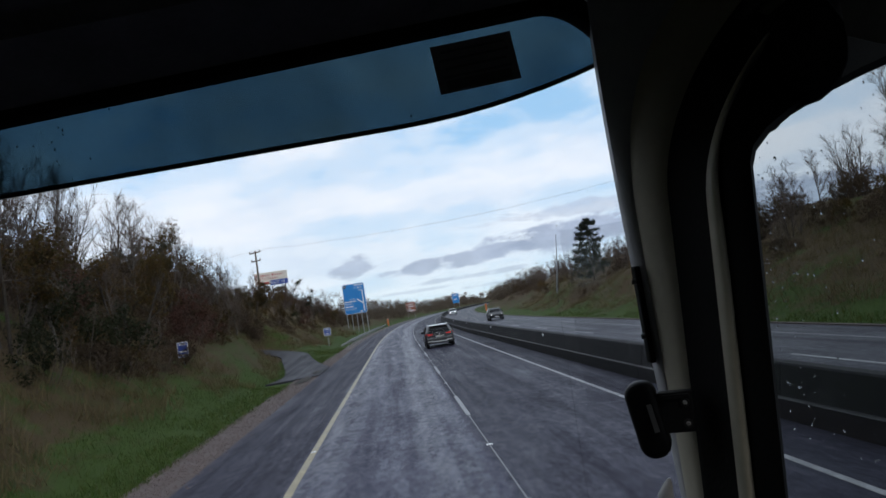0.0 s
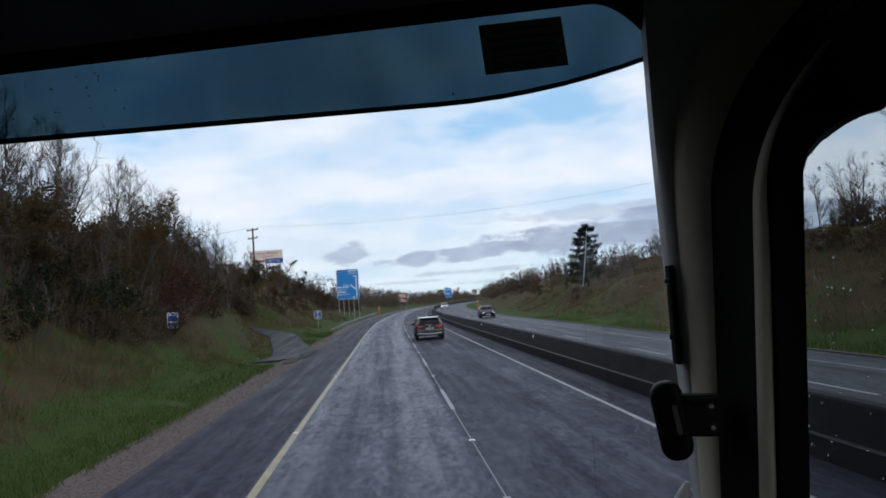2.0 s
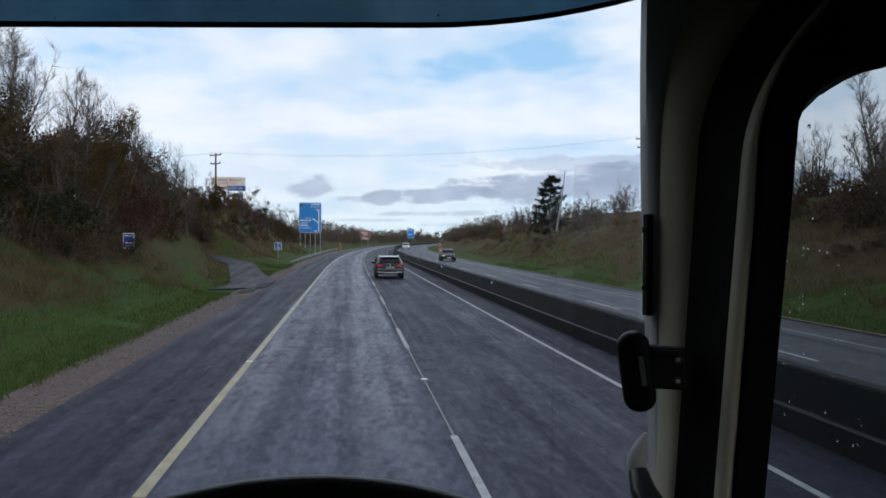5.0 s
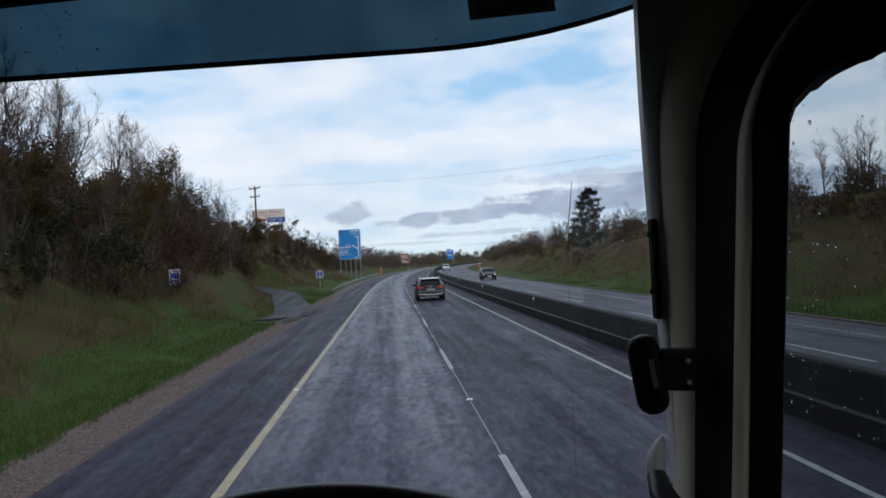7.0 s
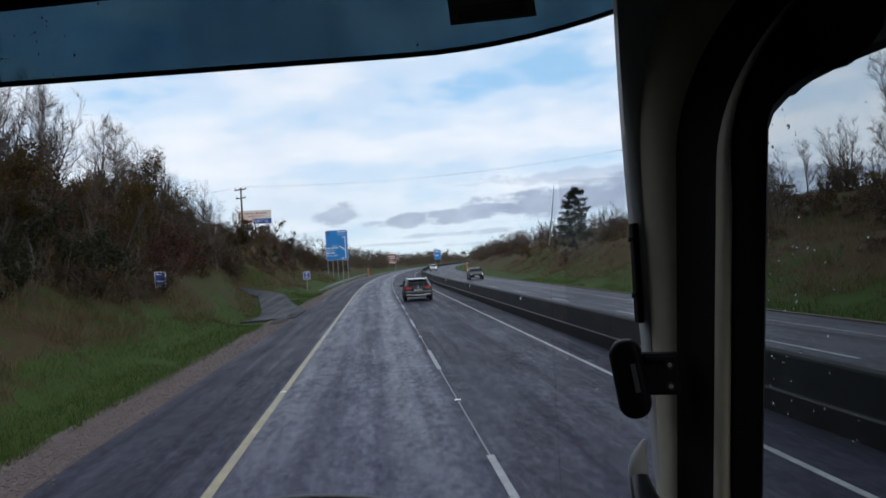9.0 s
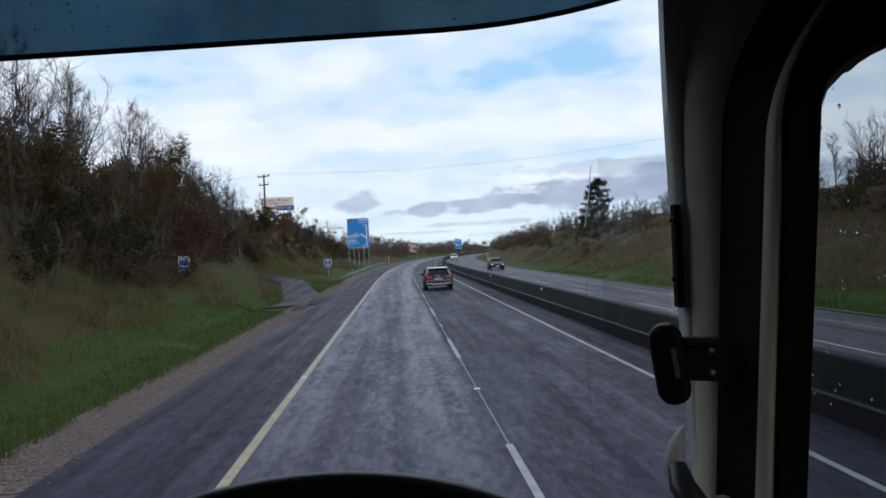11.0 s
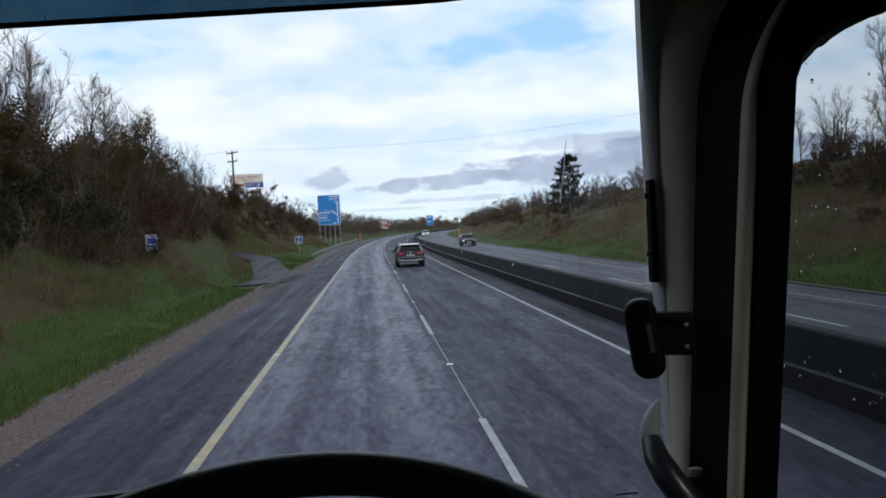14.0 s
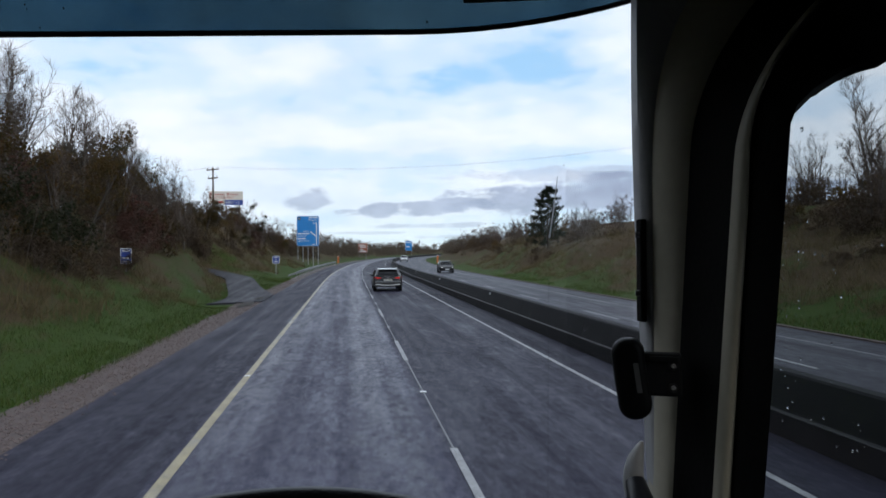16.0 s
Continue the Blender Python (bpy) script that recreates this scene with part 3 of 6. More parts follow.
def ribbon(name, u0, u1, y0, y1, z, mat, thick=0.0, label="", category="", step=4.0, parent=None, kind="structure"):
    """A strip that follows the road."""
    ys = steps((y0, y1, step))
    cols = 5 if abs(u1 - u0) > 2 else 2
    verts, faces = [], []
    for y in ys:
        for i in range(cols):
            u = u0 + (u1 - u0) * i / (cols - 1)
            verts.append((bend(y) + u, y, z))
    top = len(verts)
    for j in range(len(ys) - 1):
        for i in range(cols - 1):
            a = j * cols + i
            faces.append((a, a + 1, a + 1 + cols, a + cols))
    if thick:
        for y in ys:
            for u in (u0, u1):
                verts.append((bend(y) + u, y, z - thick))
        for j in range(len(ys) - 1):
            a, b = j * cols, (j + 1) * cols
            c, d = top + 2 * j, top + 2 * (j + 1)
            faces += [(a, b, d, c), (a + cols - 1, c + 1, d + 1, b + cols - 1)]
    ob = raw(name, verts, faces, mat, parent)
    at = ob.data.attributes.new("across", "FLOAT", "POINT")
    at.data.foreach_set("value", [x - bend(y) for x, y, _ in verts])
    if parent is None:
        tagged(ob, label, category, kind=kind)
    return ob


build_ground()
road = ribbon("road", EDGE, 6.25, -40, 520, 0.0, M["asphalt"], 0.25, "wet dark asphalt carriageway with worn wheel tracks", "road")
ribbon("oncoming_road", FAR_IN - 0.5, FAR_EDGE, -40, 520, 0.0, M["far_asphalt"], 0.25, "damp grey asphalt of the opposite carriageway", "road")
ribbon("gravel_verge", GRAVEL - 0.25, EDGE - 0.002, -40, 300, -0.012, M["gravel"], 0.2, "strip of brown gravel beside the asphalt", "gravel")
ribbon("far_kerb", FAR_EDGE + 0.004, FAR_EDGE + 0.18, -40, 300, 0.05, M["gravel"], 0.2, "low pale gravel edge beside the opposite road", "kerb")
ribbon("edge_line_yellow", YELLOW - 0.072, YELLOW + 0.072, -40, 300, 0.006, M["yellow"], 0, "worn pale yellow edge line on asphalt", "road marking")
ribbon("edge_line_white", INNER - 0.055, INNER + 0.055, -40, 460, 0.006, M["white"], 0, "solid white inner edge line on asphalt", "road marking")
ribbon("far_edge_line", FAR_LINE - 0.06, FAR_LINE + 0.06, -40, 460, 0.006, M["worn_white"], 0, "thin pale edge line of the opposite road", "road marking")
ribbon("far_inner_line", FAR_IN + 0.3, FAR_IN + 0.38, -40, 460, 0.006, M["seam"], 0, "thin pale inner line of the opposite road", "road marking")
ribbon("joint_line", LANE - 0.014, LANE + 0.014, -40, 200, 0.004, M["seam"], 0, "thin pale joint between the two lanes", "road joint")


def build_markings():
    bm = box(-0.052, 0.052, 0.0, 4.0, 0.002, 0.009)
    first = None
    for k in range(26):
        y = -6.2 + 12 * k
        m = road_pose(LANE, y)
        if first is None:
            first = part("lane_dash", bm, M["white"])
            first.matrix_world = m
            tagged(first, "white lane dash painted on wet asphalt", "road marking", "lane dashes")
        else:
            copy_thing(first, m)
    far = None
    for k in range(22):
        m = road_pose(FAR_LANE, 3 + 12 * k)
        if far is None:
            far = part("lane_dash", box(-0.06, 0.06, 0.0, 4.0, 0.002, 0.009), M["white"])
            far.matrix_world = m
            tagged(far, "white lane dash on the opposite road", "road marking", "far lane dashes")
        else:
            copy_thing(far, m)
    stud = thing("road_stud", road_pose(LANE, 1.8), "small reflective road stud between the lane dashes", "road stud", "road studs")
    part("body", box(-0.06, 0.06, -0.05, 0.05, 0.0, 0.016, 0.008), M["sign_white"], stud)
    part("lens", box(-0.04, 0.04, -0.056, -0.051, 0.004, 0.013), M["steel"], stud)
    for k in range(1, 12):
        copy_thing(stud, road_pose(LANE, 1.8 + 12 * k))
    for k in range(12):
        copy_thing(stud, road_pose(YELLOW - 0.01, 4.2 + 12 * k))


build_markings()


# ---- concrete median barrier ----
def build_barrier():
    prof = [(-0.36, 0.0), (-0.35, 0.335), (-0.34, 0.345), (-0.25, 0.350), (-0.24, 0.365), (-0.13, 0.87), (-0.10, 0.90), (0.10, 0.90), (0.13, 0.87), (0.24, 0.365), (0.25, 0.350), (0.34, 0.345), (0.35, 0.335), (0.36, 0.0)]
    root = thing("median_barrier", pose(0, 0, 0), "long dark concrete median barrier with a stepped foot", "barrier", kind="structure")
    n = 7.0
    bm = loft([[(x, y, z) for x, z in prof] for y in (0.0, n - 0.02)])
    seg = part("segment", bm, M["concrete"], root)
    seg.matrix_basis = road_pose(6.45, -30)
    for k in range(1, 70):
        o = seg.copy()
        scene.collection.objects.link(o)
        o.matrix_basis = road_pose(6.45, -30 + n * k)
    # thin strip whose pale colour stands in for sky mirrored on the ledge
    strip = part("ledge", loft([[(x, y, z) for x, z in ((-0.346, 0.344), (-0.335, 0.352), (-0.262, 0.356), (-0.256, 0.350))] for y in (0.01, n - 0.03)]), M["ledge"], root, "worn ledge of the barrier's foot, paled by painted sky sheen")
    strip.matrix_basis = road_pose(6.45, -30)
    for k in range(1, 70):
        o = strip.copy()
        scene.collection.objects.link(o)
        o.matrix_basis = road_pose(6.45, -30 + n * k)
    # small white reflector posts
    rp = thing("reflector", road_pose(6.285, 14.0, 0.70), "small white reflector fixed to the barrier", "reflector", "barrier reflectors")
    part("stem", box(-0.02, 0.02, -0.03, 0.03, -0.01, 0.10, 0.006), M["plastic"], rp)
    part("plate", box(-0.035, 0.035, -0.036, -0.031, 0.02, 0.13), M["sign_white"], rp)
    for k in range(1, 14):
        copy_thing(rp, road_pose(6.285, 14 + 18 * k, 0.70))


build_barrier()


# ---- the truck's cab ----
cab = thing("truck_cab", pose(0, 0, 0), "dark interior of a truck cab with beige pillar trim", "truck cab")


def sweep(x0, slope, zk, k, p, top=9.0):
    """The edge of a pillar moulding: straight below, sweeping outwards above the height zk."""
    return lambda z: min(top, x0 + slope * (z - 2.6) + k * max(0.0, z - zk) ** p)


PILLAR = [(sweep(0.3185, -0.0426, 2.70, 0.076, 2), 0.980), (sweep(0.3235, -0.0026, 2.78, 2.489, 3), 0.965),
          (sweep(0.3410, 0.0620, 2.84, 1.920, 2), 0.920), (sweep(0.3602, 0.0761, 2.82, 2.295, 2), 0.850),
          (sweep(0.3718, 0.0737, 2.82, 5.550, 2.5, 0.66), 0.830), (sweep(0.3911, 0.0851, 2.86, 16.18, 2, 0.70), 0.790)]


def build_moulding(name, i, mat, label, bulge, depth=0.05, z0=2.0, z1=3.32, taper=0.0):
    (fa, ya), (fb, yb) = PILLAR[i], PILLAR[i + 1]
    rings = []
    for k in range(67):
        z = z0 + (z1 - z0) * k / 66
        xa, xb = fa(z), fb(z)
        xb = max(xb, xa + 0.004)
        if taper:
            xb = xa + (xb - xa) * (1 - 0.9 * min(1.0, max(0.0, (z - taper) / 0.24)))
        ring = []
        for j in range(7):
            s = j / 6
            w = math.sin(math.pi * s) ** 0.7 * bulge
            ring.append((xa + (xb - xa) * s - 0.45 * w, ya + (yb - ya) * s - 0.9 * w, z))
        ring += [(xb + 0.03, yb + depth, z), (xa + 0.012, ya + depth, z)]
        rings.append(ring)
    return part(name, loft(rings), mat, cab, label, smooth=True)


build_moulding("pillar_outer", 0, M["cab_grey"], "grey outer edge of the windscreen pillar", 0.003)
build_moulding("pillar_trim", 1, M["cab_cream"], "beige plastic pillar trim", 0.007)
build_moulding("door_seal", 2, M["rubber"], "wide black rubber door seal", -0.004)
# the taper thins the strip's top in place of the shade that dims it
build_moulding("door_strip", 3, M["cab_strip"], "narrow beige strip of the door frame", 0.009, taper=2.77)
build_moulding("window_seal", 4, M["rubber"], "black rubber seal of the side window", 0.004)
part("gasket", box(0.3065, 0.3155, 0.966, 0.984, 2.615, 2.757, 0.003), M["rubber"], cab, "short black gasket on the pillar's edge")
for gz in (2.655, 2.735):
    part("gasket_clip", rod((0.300, 0.970, gz), (0.3062, 0.968, gz), 0.004), M["plastic"], cab)


def header_edge(x):
    return 3.150 + 0.085 * x - (0.05 * ((x - 0.24) / 0.08) ** 2 if x > 0.24 else 0) - (0.3 * (x + 1.5) ** 2 if x < -1.5 else 0)


def build_shell():
    xs = steps((-1.95, 0.24, 0.08), (0.24, 0.36, 0.012))
    lip = loft([[(x, 1.030, header_edge(x) + 0.03), (x, 1.030, header_edge(x)), (x, 1.012, header_edge(x) - 0.006), (x, 0.994, header_edge(x) - 0.002), (x, 0.985, header_edge(x) + 0.03)] for x in xs])
    part("header_lip", lip, M["rubber"], cab, "black rubber lip above the windscreen", smooth=True)
    xs2 = steps((-1.95, 0.62, 0.08))
    prof = [(0.990, 0.0), (0.90, 0.035), (0.86, 0.038), (0.845, 0.062), (0.66, 0.115), (0.60, 0.15), (0.60, 0.26), (1.05, 0.26), (1.05, 0.03)]
    part("header_fascia", loft([[(x, y, 3.157 + 0.085 * min(x, 0.3) + 0.006 + dz) for y, dz in prof] for x in xs2]), M["cab_roof"], cab, "charcoal moulded shelf above the windscreen", smooth=True)
    part("roof_lining", box(-2.0, 0.66, -1.3, 1.05, 3.43, 3.49, 0.01), M["cab_roof"], cab)
    # out of view; pale colour chosen to throw light on surfaces facing backwards
    part("rear_wall", box(-2.0, 0.66, -1.36, -1.302, 1.2, 3.43, 0.01), M["cab_strip"], cab, "unseen rear cab wall, pale beige to bounce light forward")
    part("floor", box(-2.0, 0.66, -1.3, 1.05, 1.14, 1.2), M["cab_black"], cab)
    # doors with window openings on both sides
    for side, x0, x1 in (("driver", 0.52, 0.60), ("passenger", -2.0, -1.92)):
        d = part("door_panel", box(x0, x1, -1.3, 1.13, 1.2, 2.12, 0.012), M["cab_black"], cab)
        part("window_rail", box(x0, x1, -1.3, 1.13, 3.065, 3.428, 0.012), M["cab_roof"], cab, "charcoal rail above the side window")
        part("rear_pillar", box(x0, x1, -1.3, -0.45, 2.122, 3.063, 0.008), M["cab_black"], cab)
    part("window_top_trim", loft([[(x, y, z) for x, z in ((0.498, lo), (0.518, lo), (0.518, 3.07), (0.498, 3.07))] for y, lo in ((0.692, 2.972), (0.675, 2.962), (0.646, 2.945), (0.55, 2.90), (0.30, 2.87), (-0.44, 2.85))]), M["cab_roof"], cab, "charcoal trim along the top of the side window")
    part("passenger_pillar", box(-2.0, -1.86, 0.86, 1.05, 2.0, 3.2, 0.02), M["cab_black"], cab)
    part("front_wall", box(-2.0, 0.60, 1.0, 1.06, 1.2, 2.14, 0.01), M["cab_black"], cab)
    dash = loft([[(x, 0.50, 1.9), (x, 0.52, 2.30), (x, 0.60, 2.37 + h), (x, 0.80, 2.405 + h), (x, 0.97, 2.33 + h), (x, 0.985, 2.13), (x, 0.985, 1.9)] for x, h in ((-1.9, -0.02), (-0.70, 0.0), (-0.62, 0.03), (-0.40, 0.028), (-0.32, -0.10), (0.1, -0.12), (0.30, -0.12))])
    part("dashboard", dash, M["cab_black"], cab, "black moulded dashboard", smooth=True)
    # windscreen and side panes
    glass = part("windscreen", box(-1.90, 0.345, 1.036, 1.042, 2.13, 3.22), M["glass"], cab, "clear rain-spotted windscreen")
    pane = part("side_pane", box(0.545, 0.550, -0.46, 1.13, 2.11, 3.075), M["side_glass"], cab, "smoky wet side window pane")
    left = part("side_pane", box(-1.962, -1.958, -0.46, 0.99, 2.11, 3.075), M["side_glass"], cab)
    # added hazy pane that imitates a pale reflection in the glass
    sheen_film = part("film_patch", box(0.222, 0.322, 1.0338, 1.0346, 2.56, 2.83), M["sheen_film"], glass, "faint painted reflection on the windscreen")
    for o in (glass, pane, left, sheen_film):
        o.visible_shadow = False


build_shell()
part("lower_body", box(-1.98, 0.58, -1.25, 1.20, 0.42, 1.138, 0.05), M["cab_black"], cab)
for wx in (-1.85, 0.45):
    tyre = part("wheel", rod((wx - 0.16, -0.25, 0.5), (wx + 0.16, -0.25, 0.5), 0.5, sides=36), M["tyre"], cab, "black truck tyre")
    part("rim", rod((wx - 0.17, -0.25, 0.5), (wx + 0.17, -0.25, 0.5), 0.28, sides=24), M["alloy"], tyre)


def visor_edge(x):
    return 3.035 + 0.04 * x + 0.40 * max(0.0, x) ** 2


def build_visor():
    xs = steps((-1.85, 0.40, 0.05))
    sheet = loft([[(x, 1.070 - dz * 0.25, visor_edge(x) + dz + 0.004) for dz in (0.0, 0.05, 0.12, 0.22)] + [(x, 1.075 - dz * 0.25, visor_edge(x) + dz + 0.004) for dz in (0.22, 0.12, 0.05, 0.0)] for x in xs])
    v = part("sun_visor", sheet, M["tint"], cab, "blue tinted outer sun visor with water streaks", smooth=True)
    v.visible_shadow = False
    part("visor_rim", tube([(x, 1.072, visor_edge(x)) for x in xs], 0.0042, 6), M["rubber"], v, "black rubber rim of the visor")
    rnd = random.Random(5)
    bm = bmesh.new()
    for k in range(60):
        x = rnd.uniform(-0.75, 0.35)
        z = visor_edge(x) + rnd.uniform(0.006, 0.12)
        r = rnd.uniform(0.0004, 0.0010) * (1.7 if rnd.random() < 0.08 else 1)
        bmesh.ops.create_icosphere(bm, subdivisions=1, radius=r, matrix=Matrix.Translation((x, 1.068 - (z - visor_edge(x)) * 0.25, z)) @ Matrix.Diagonal((1, 0.35, 1.3, 1)))
    for k in range(70):
        x = rnd.gauss(-0.62, 0.12)
        z = visor_edge(x) + rnd.uniform(0.006, 0.10)
        r = rnd.uniform(0.0006, 0.0016)
        bmesh.ops.create_icosphere(bm, subdivisions=1, radius=r, matrix=Matrix.Translation((x, 1.068 - (z - visor_edge(x)) * 0.25, z)) @ Matrix.Diagonal((1, 0.35, 1.3, 1)))
    tagged(part("visor_drops", bm, M["ceramic"], v, "small dark drops and specks on the visor"), kind="stuff")
    # a dark label on the glass
    st = thing("windscreen_label", Matrix.Translation((0.1355, 1.0335, 3.1108)) @ pose(0, 0, 0, 0, -4.6, 0), "dark rectangular label stuck to the windscreen", "label")
    part("sheet", box(-0.065, 0.065, -0.001, 0.001, -0.039, 0.0385), M["dark_label"], st)
    for k, (w, h) in enumerate(((0.052, 0.002), (0.056, 0.002), (0.050, 0.002), (0.055, 0.002), (0.053, 0.008))):
        part("print_bar", box(-w, w, -0.0022, -0.0012, 0.026 - 0.0135 * k - h, 0.026 - 0.0135 * k + h), M["faint_print"], st)
    # a short line of print low on the screen
    pr = thing("screen_print", pose(0.280, 1.0335, 2.298), "small dark line of print low on the windscreen", "label")
    for x0, x1 in ((-0.017, -0.009), (-0.008, 0.002), (0.003, 0.010), (0.011, 0.017)):
        part("print_bar", box(x0, x1, -0.0008, 0.0004, 0.0, 0.003), M["faint_print"], pr)


build_visor()


def build_wheel():
    w = thing("steering_wheel", pose(-0.14, 0.348, 2.433, 20, 0, 0), "black leather steering wheel of the truck", "steering wheel")
    ring = [(0.25 * math.sin(2 * math.pi * k / 72), 0.25 * math.cos(2 * math.pi * k / 72), 0) for k in range(73)]
    rings = []
    for k in range(72):
        a = 2 * math.pi * k / 72
        c, s = math.cos(a), math.sin(a)
        rings.append([((0.25 + 0.0155 * math.cos(b)) * s, (0.25 + 0.0155 * math.cos(b)) * c, 0.018 * math.sin(b)) for b in (2 * math.pi * j / 12 for j in range(12))])
    rings.append(rings[0])
    part("rim", loft(rings, caps=False), M["leather"], w, smooth=True)
    bm = bmesh.new()
    bmesh.ops.create_uvsphere(bm, u_segments=24, v_segments=10, radius=0.085, matrix=Matrix.Translation((0, 0, -0.03)) @ Matrix.Diagonal((1, 1, 0.35, 1)))
    part("hub", bm, M["cab_black"], w, smooth=True)
    for a in (35, 145, 215, 325):
        c, s = math.cos(radians(a)), math.sin(radians(a))
        part("spoke", tube([(0.07 * c, 0.07 * s, -0.025), (0.16 * c, 0.16 * s, -0.018), (0.24 * c, 0.24 * s, -0.002)], [0.02, 0.015, 0.013]), M["cab_black"], w, smooth=True)
    part("column", tube([(0, 0, -0.05), (0, 0.05, -0.4), (0, 0.12, -0.75)], 0.045, 12), M["cab_black"], w, smooth=True)


build_wheel()


def build_device():
    d = thing("dash_camera", pose(0.2715, 0.925, 2.5525, 0, 0, -24), "black rounded camera box on a bolted pillar bracket", "camera")
    bm = box(-0.0185, 0.0235, -0.018, 0.018, -0.058, 0.047)
    ed = [e for e in bm.edges if abs(e.verts[0].co.y - e.verts[1].co.y) > 0.01]
    bmesh.ops.bevel(bm, geom=ed, offset=0.0195, segments=8, affect="EDGES", profile=0.5)
    bmesh.ops.bevel(bm, geom=[e for e in bm.edges if abs(e.verts[0].co.y - e.verts[1].co.y) < 1e-5], offset=0.009, segments=3, affect="EDGES", profile=0.5)
    lean = Matrix.Rotation(radians(-8), 4, "Y")
    bm.transform(lean)
    part("housing", bm, M["device"], d, smooth=True)
    tl = box(0.008, 0.0145, -0.0216, -0.0206, -0.022, 0.016)
    tl.transform(lean)
    part("type_label", tl, M["grey_label"], d, "small grey label strip")
    part("bracket", box(0.018, 0.066, -0.010, 0.012, -0.026, 0.029, 0.004), M["cab_black"], d)
    part("bracket_rib", box(0.026, 0.062, -0.0145, -0.0105, 0.020, 0.026, 0.001), M["cab_black"], d)
    part("bracket_neck", rod((0.010, 0.004, 0.0), (0.030, 0.002, 0.0), 0.012), M["cab_black"], d)
    for z in (0.014, -0.014):
        bt = part("bolt", rod((0.055, -0.0105, z), (0.055, -0.0145, z), 0.0036, 0.0022, 12), M["chrome"], d, "bright bolt head")
        part("washer", rod((0.055, -0.0100, z), (0.055, -0.0112, z), 0.0062, sides=14), M["plastic"], bt)


build_device()


def build_handle():
    h = part("grab_handle", tube([(0.279, 0.925, 2.412), (0.277, 0.905, 2.394), (0.282, 0.885, 2.378), (0.299, 0.870, 2.350), (0.329, 0.860, 2.305), (0.362, 0.86, 2.24), (0.372, 0.87, 2.05)], [0.013, 0.017, 0.0185, 0.0185, 0.0185, 0.0185, 0.017], 16), M["handle"], cab, "dark grey grab handle on the pillar", smooth=True)
    rings = []
    for z, x, r in ((2.462, 0.2915, 0.002), (2.455, 0.2885, 0.006), (2.443, 0.2835, 0.0100), (2.426, 0.2800, 0.0125), (2.408, 0.2795, 0.0135), (2.388, 0.2810, 0.012)):
        rings.append([(x + r * math.cos(a), 0.932 + 1.1 * r * math.sin(a), z) for a in (2 * math.pi * k / 14 for k in range(14))])
    part("handle_cap", loft(rings), M["handle_cap"], h, "pale grey handle cap", smooth=True)
    part("handle_screw_cover", box(0.318, 0.336, 0.896, 0.908, 2.368, 2.378, 0.002), M["cab_cream"], h)


build_handle()


def build_curtain():
    c = thing("cab_curtain", pose(0, 0, 0), "gathered black curtain above the side window", "curtain")
    rings = []
    hem = [(-1.02, 2.905), (-0.925, 2.912), (-0.885, 2.910), (-0.861, 2.917), (-0.84, 2.922), (-0.80, 2.921), (-0.775, 2.919), (-0.755, 2.922), (-0.735, 2.929), (-0.712, 2.943), (-0.704, 2.957), (-0.701, 2.975)]
    for k in range(76):
        s = k / 75
        y = 1.02 - 0.319 * s
        low = lerp_table(-y, hem)
        high = 3.06 - (0.07 * ((s - 0.8) / 0.2) ** 2 if s > 0.8 else 0)
        mid, half = (low + high) / 2, max(0.004, (high - low) / 2)
        th = 0.016 * (1 + 0.12 * math.sin(s * 30)) * (1 - 0.9 * (max(0, s - 0.7) / 0.3) ** 2)
        rings.append([(0.505 + th * math.cos(a), y, mid + half * math.sin(a)) for a in (2 * math.pi * j / 14 for j in range(14))])
    part("gathered_cloth", loft(rings), M["curtain"], c, smooth=True)
    part("curtain_rail", rod((0.505, -1.2, 3.085), (0.505, 1.0, 3.085), 0.008), M["plastic"], c)


build_curtain()


def build_drops():
    rnd = random.Random(9)
    bm = bmesh.new()
    for k in range(210):
        y, z = rnd.uniform(0.55, 1.1), rnd.uniform(2.45, 2.95)
        if k % 3 == 0:      # more of them in strings down the front of the pane
            y = 0.985 + 0.035 * (k % 9) / 3 + rnd.gauss(0, 0.006)
        r = rnd.choice((0.0007, 0.0010, 0.0013, 0.0018))
        bmesh.ops.create_icosphere(bm, subdivisions=2, radius=r, matrix=Matrix.Translation((0.552, y, z)) @ Matrix.Diagonal((0.5, 1, 1.2, 1)))
    for y, z, r in ((0.975, 2.885, 0.0034), (1.03, 2.87, 0.0022), (1.055, 2.878, 0.0019), (1.02, 2.862, 0.0028), (0.90, 2.80, 0.0018), (0.86, 2.87, 0.0020)):
        bmesh.ops.create_icosphere(bm, subdivisions=2, radius=r, matrix=Matrix.Translation((0.552, y, z)) @ Matrix.Diagonal((0.5, 1, 1.15, 1)))
    tagged(part("raindrops", bm, M["drop"], cab, "raindrops scattered over the side window", smooth=True), kind="stuff")
    bm = bmesh.new()
    for k in range(60):
        x, z = rnd.uniform(-0.9, 0.30), rnd.uniform(2.5, 3.0)
        if rnd.random() < 0.5:
            x = rnd.gauss(0.25, 0.03)
        r = rnd.choice((0.0004, 0.0006, 0.0009))
        bmesh.ops.create_icosphere(bm, subdivisions=2, radius=r, matrix=Matrix.Translation((x, 1.044, z)) @ Matrix.Diagonal((1, 0.4, 1.1, 1)))
    tagged(part("raindrops", bm, M["drop"], cab, "fine raindrops on the windscreen", smooth=True), kind="stuff")


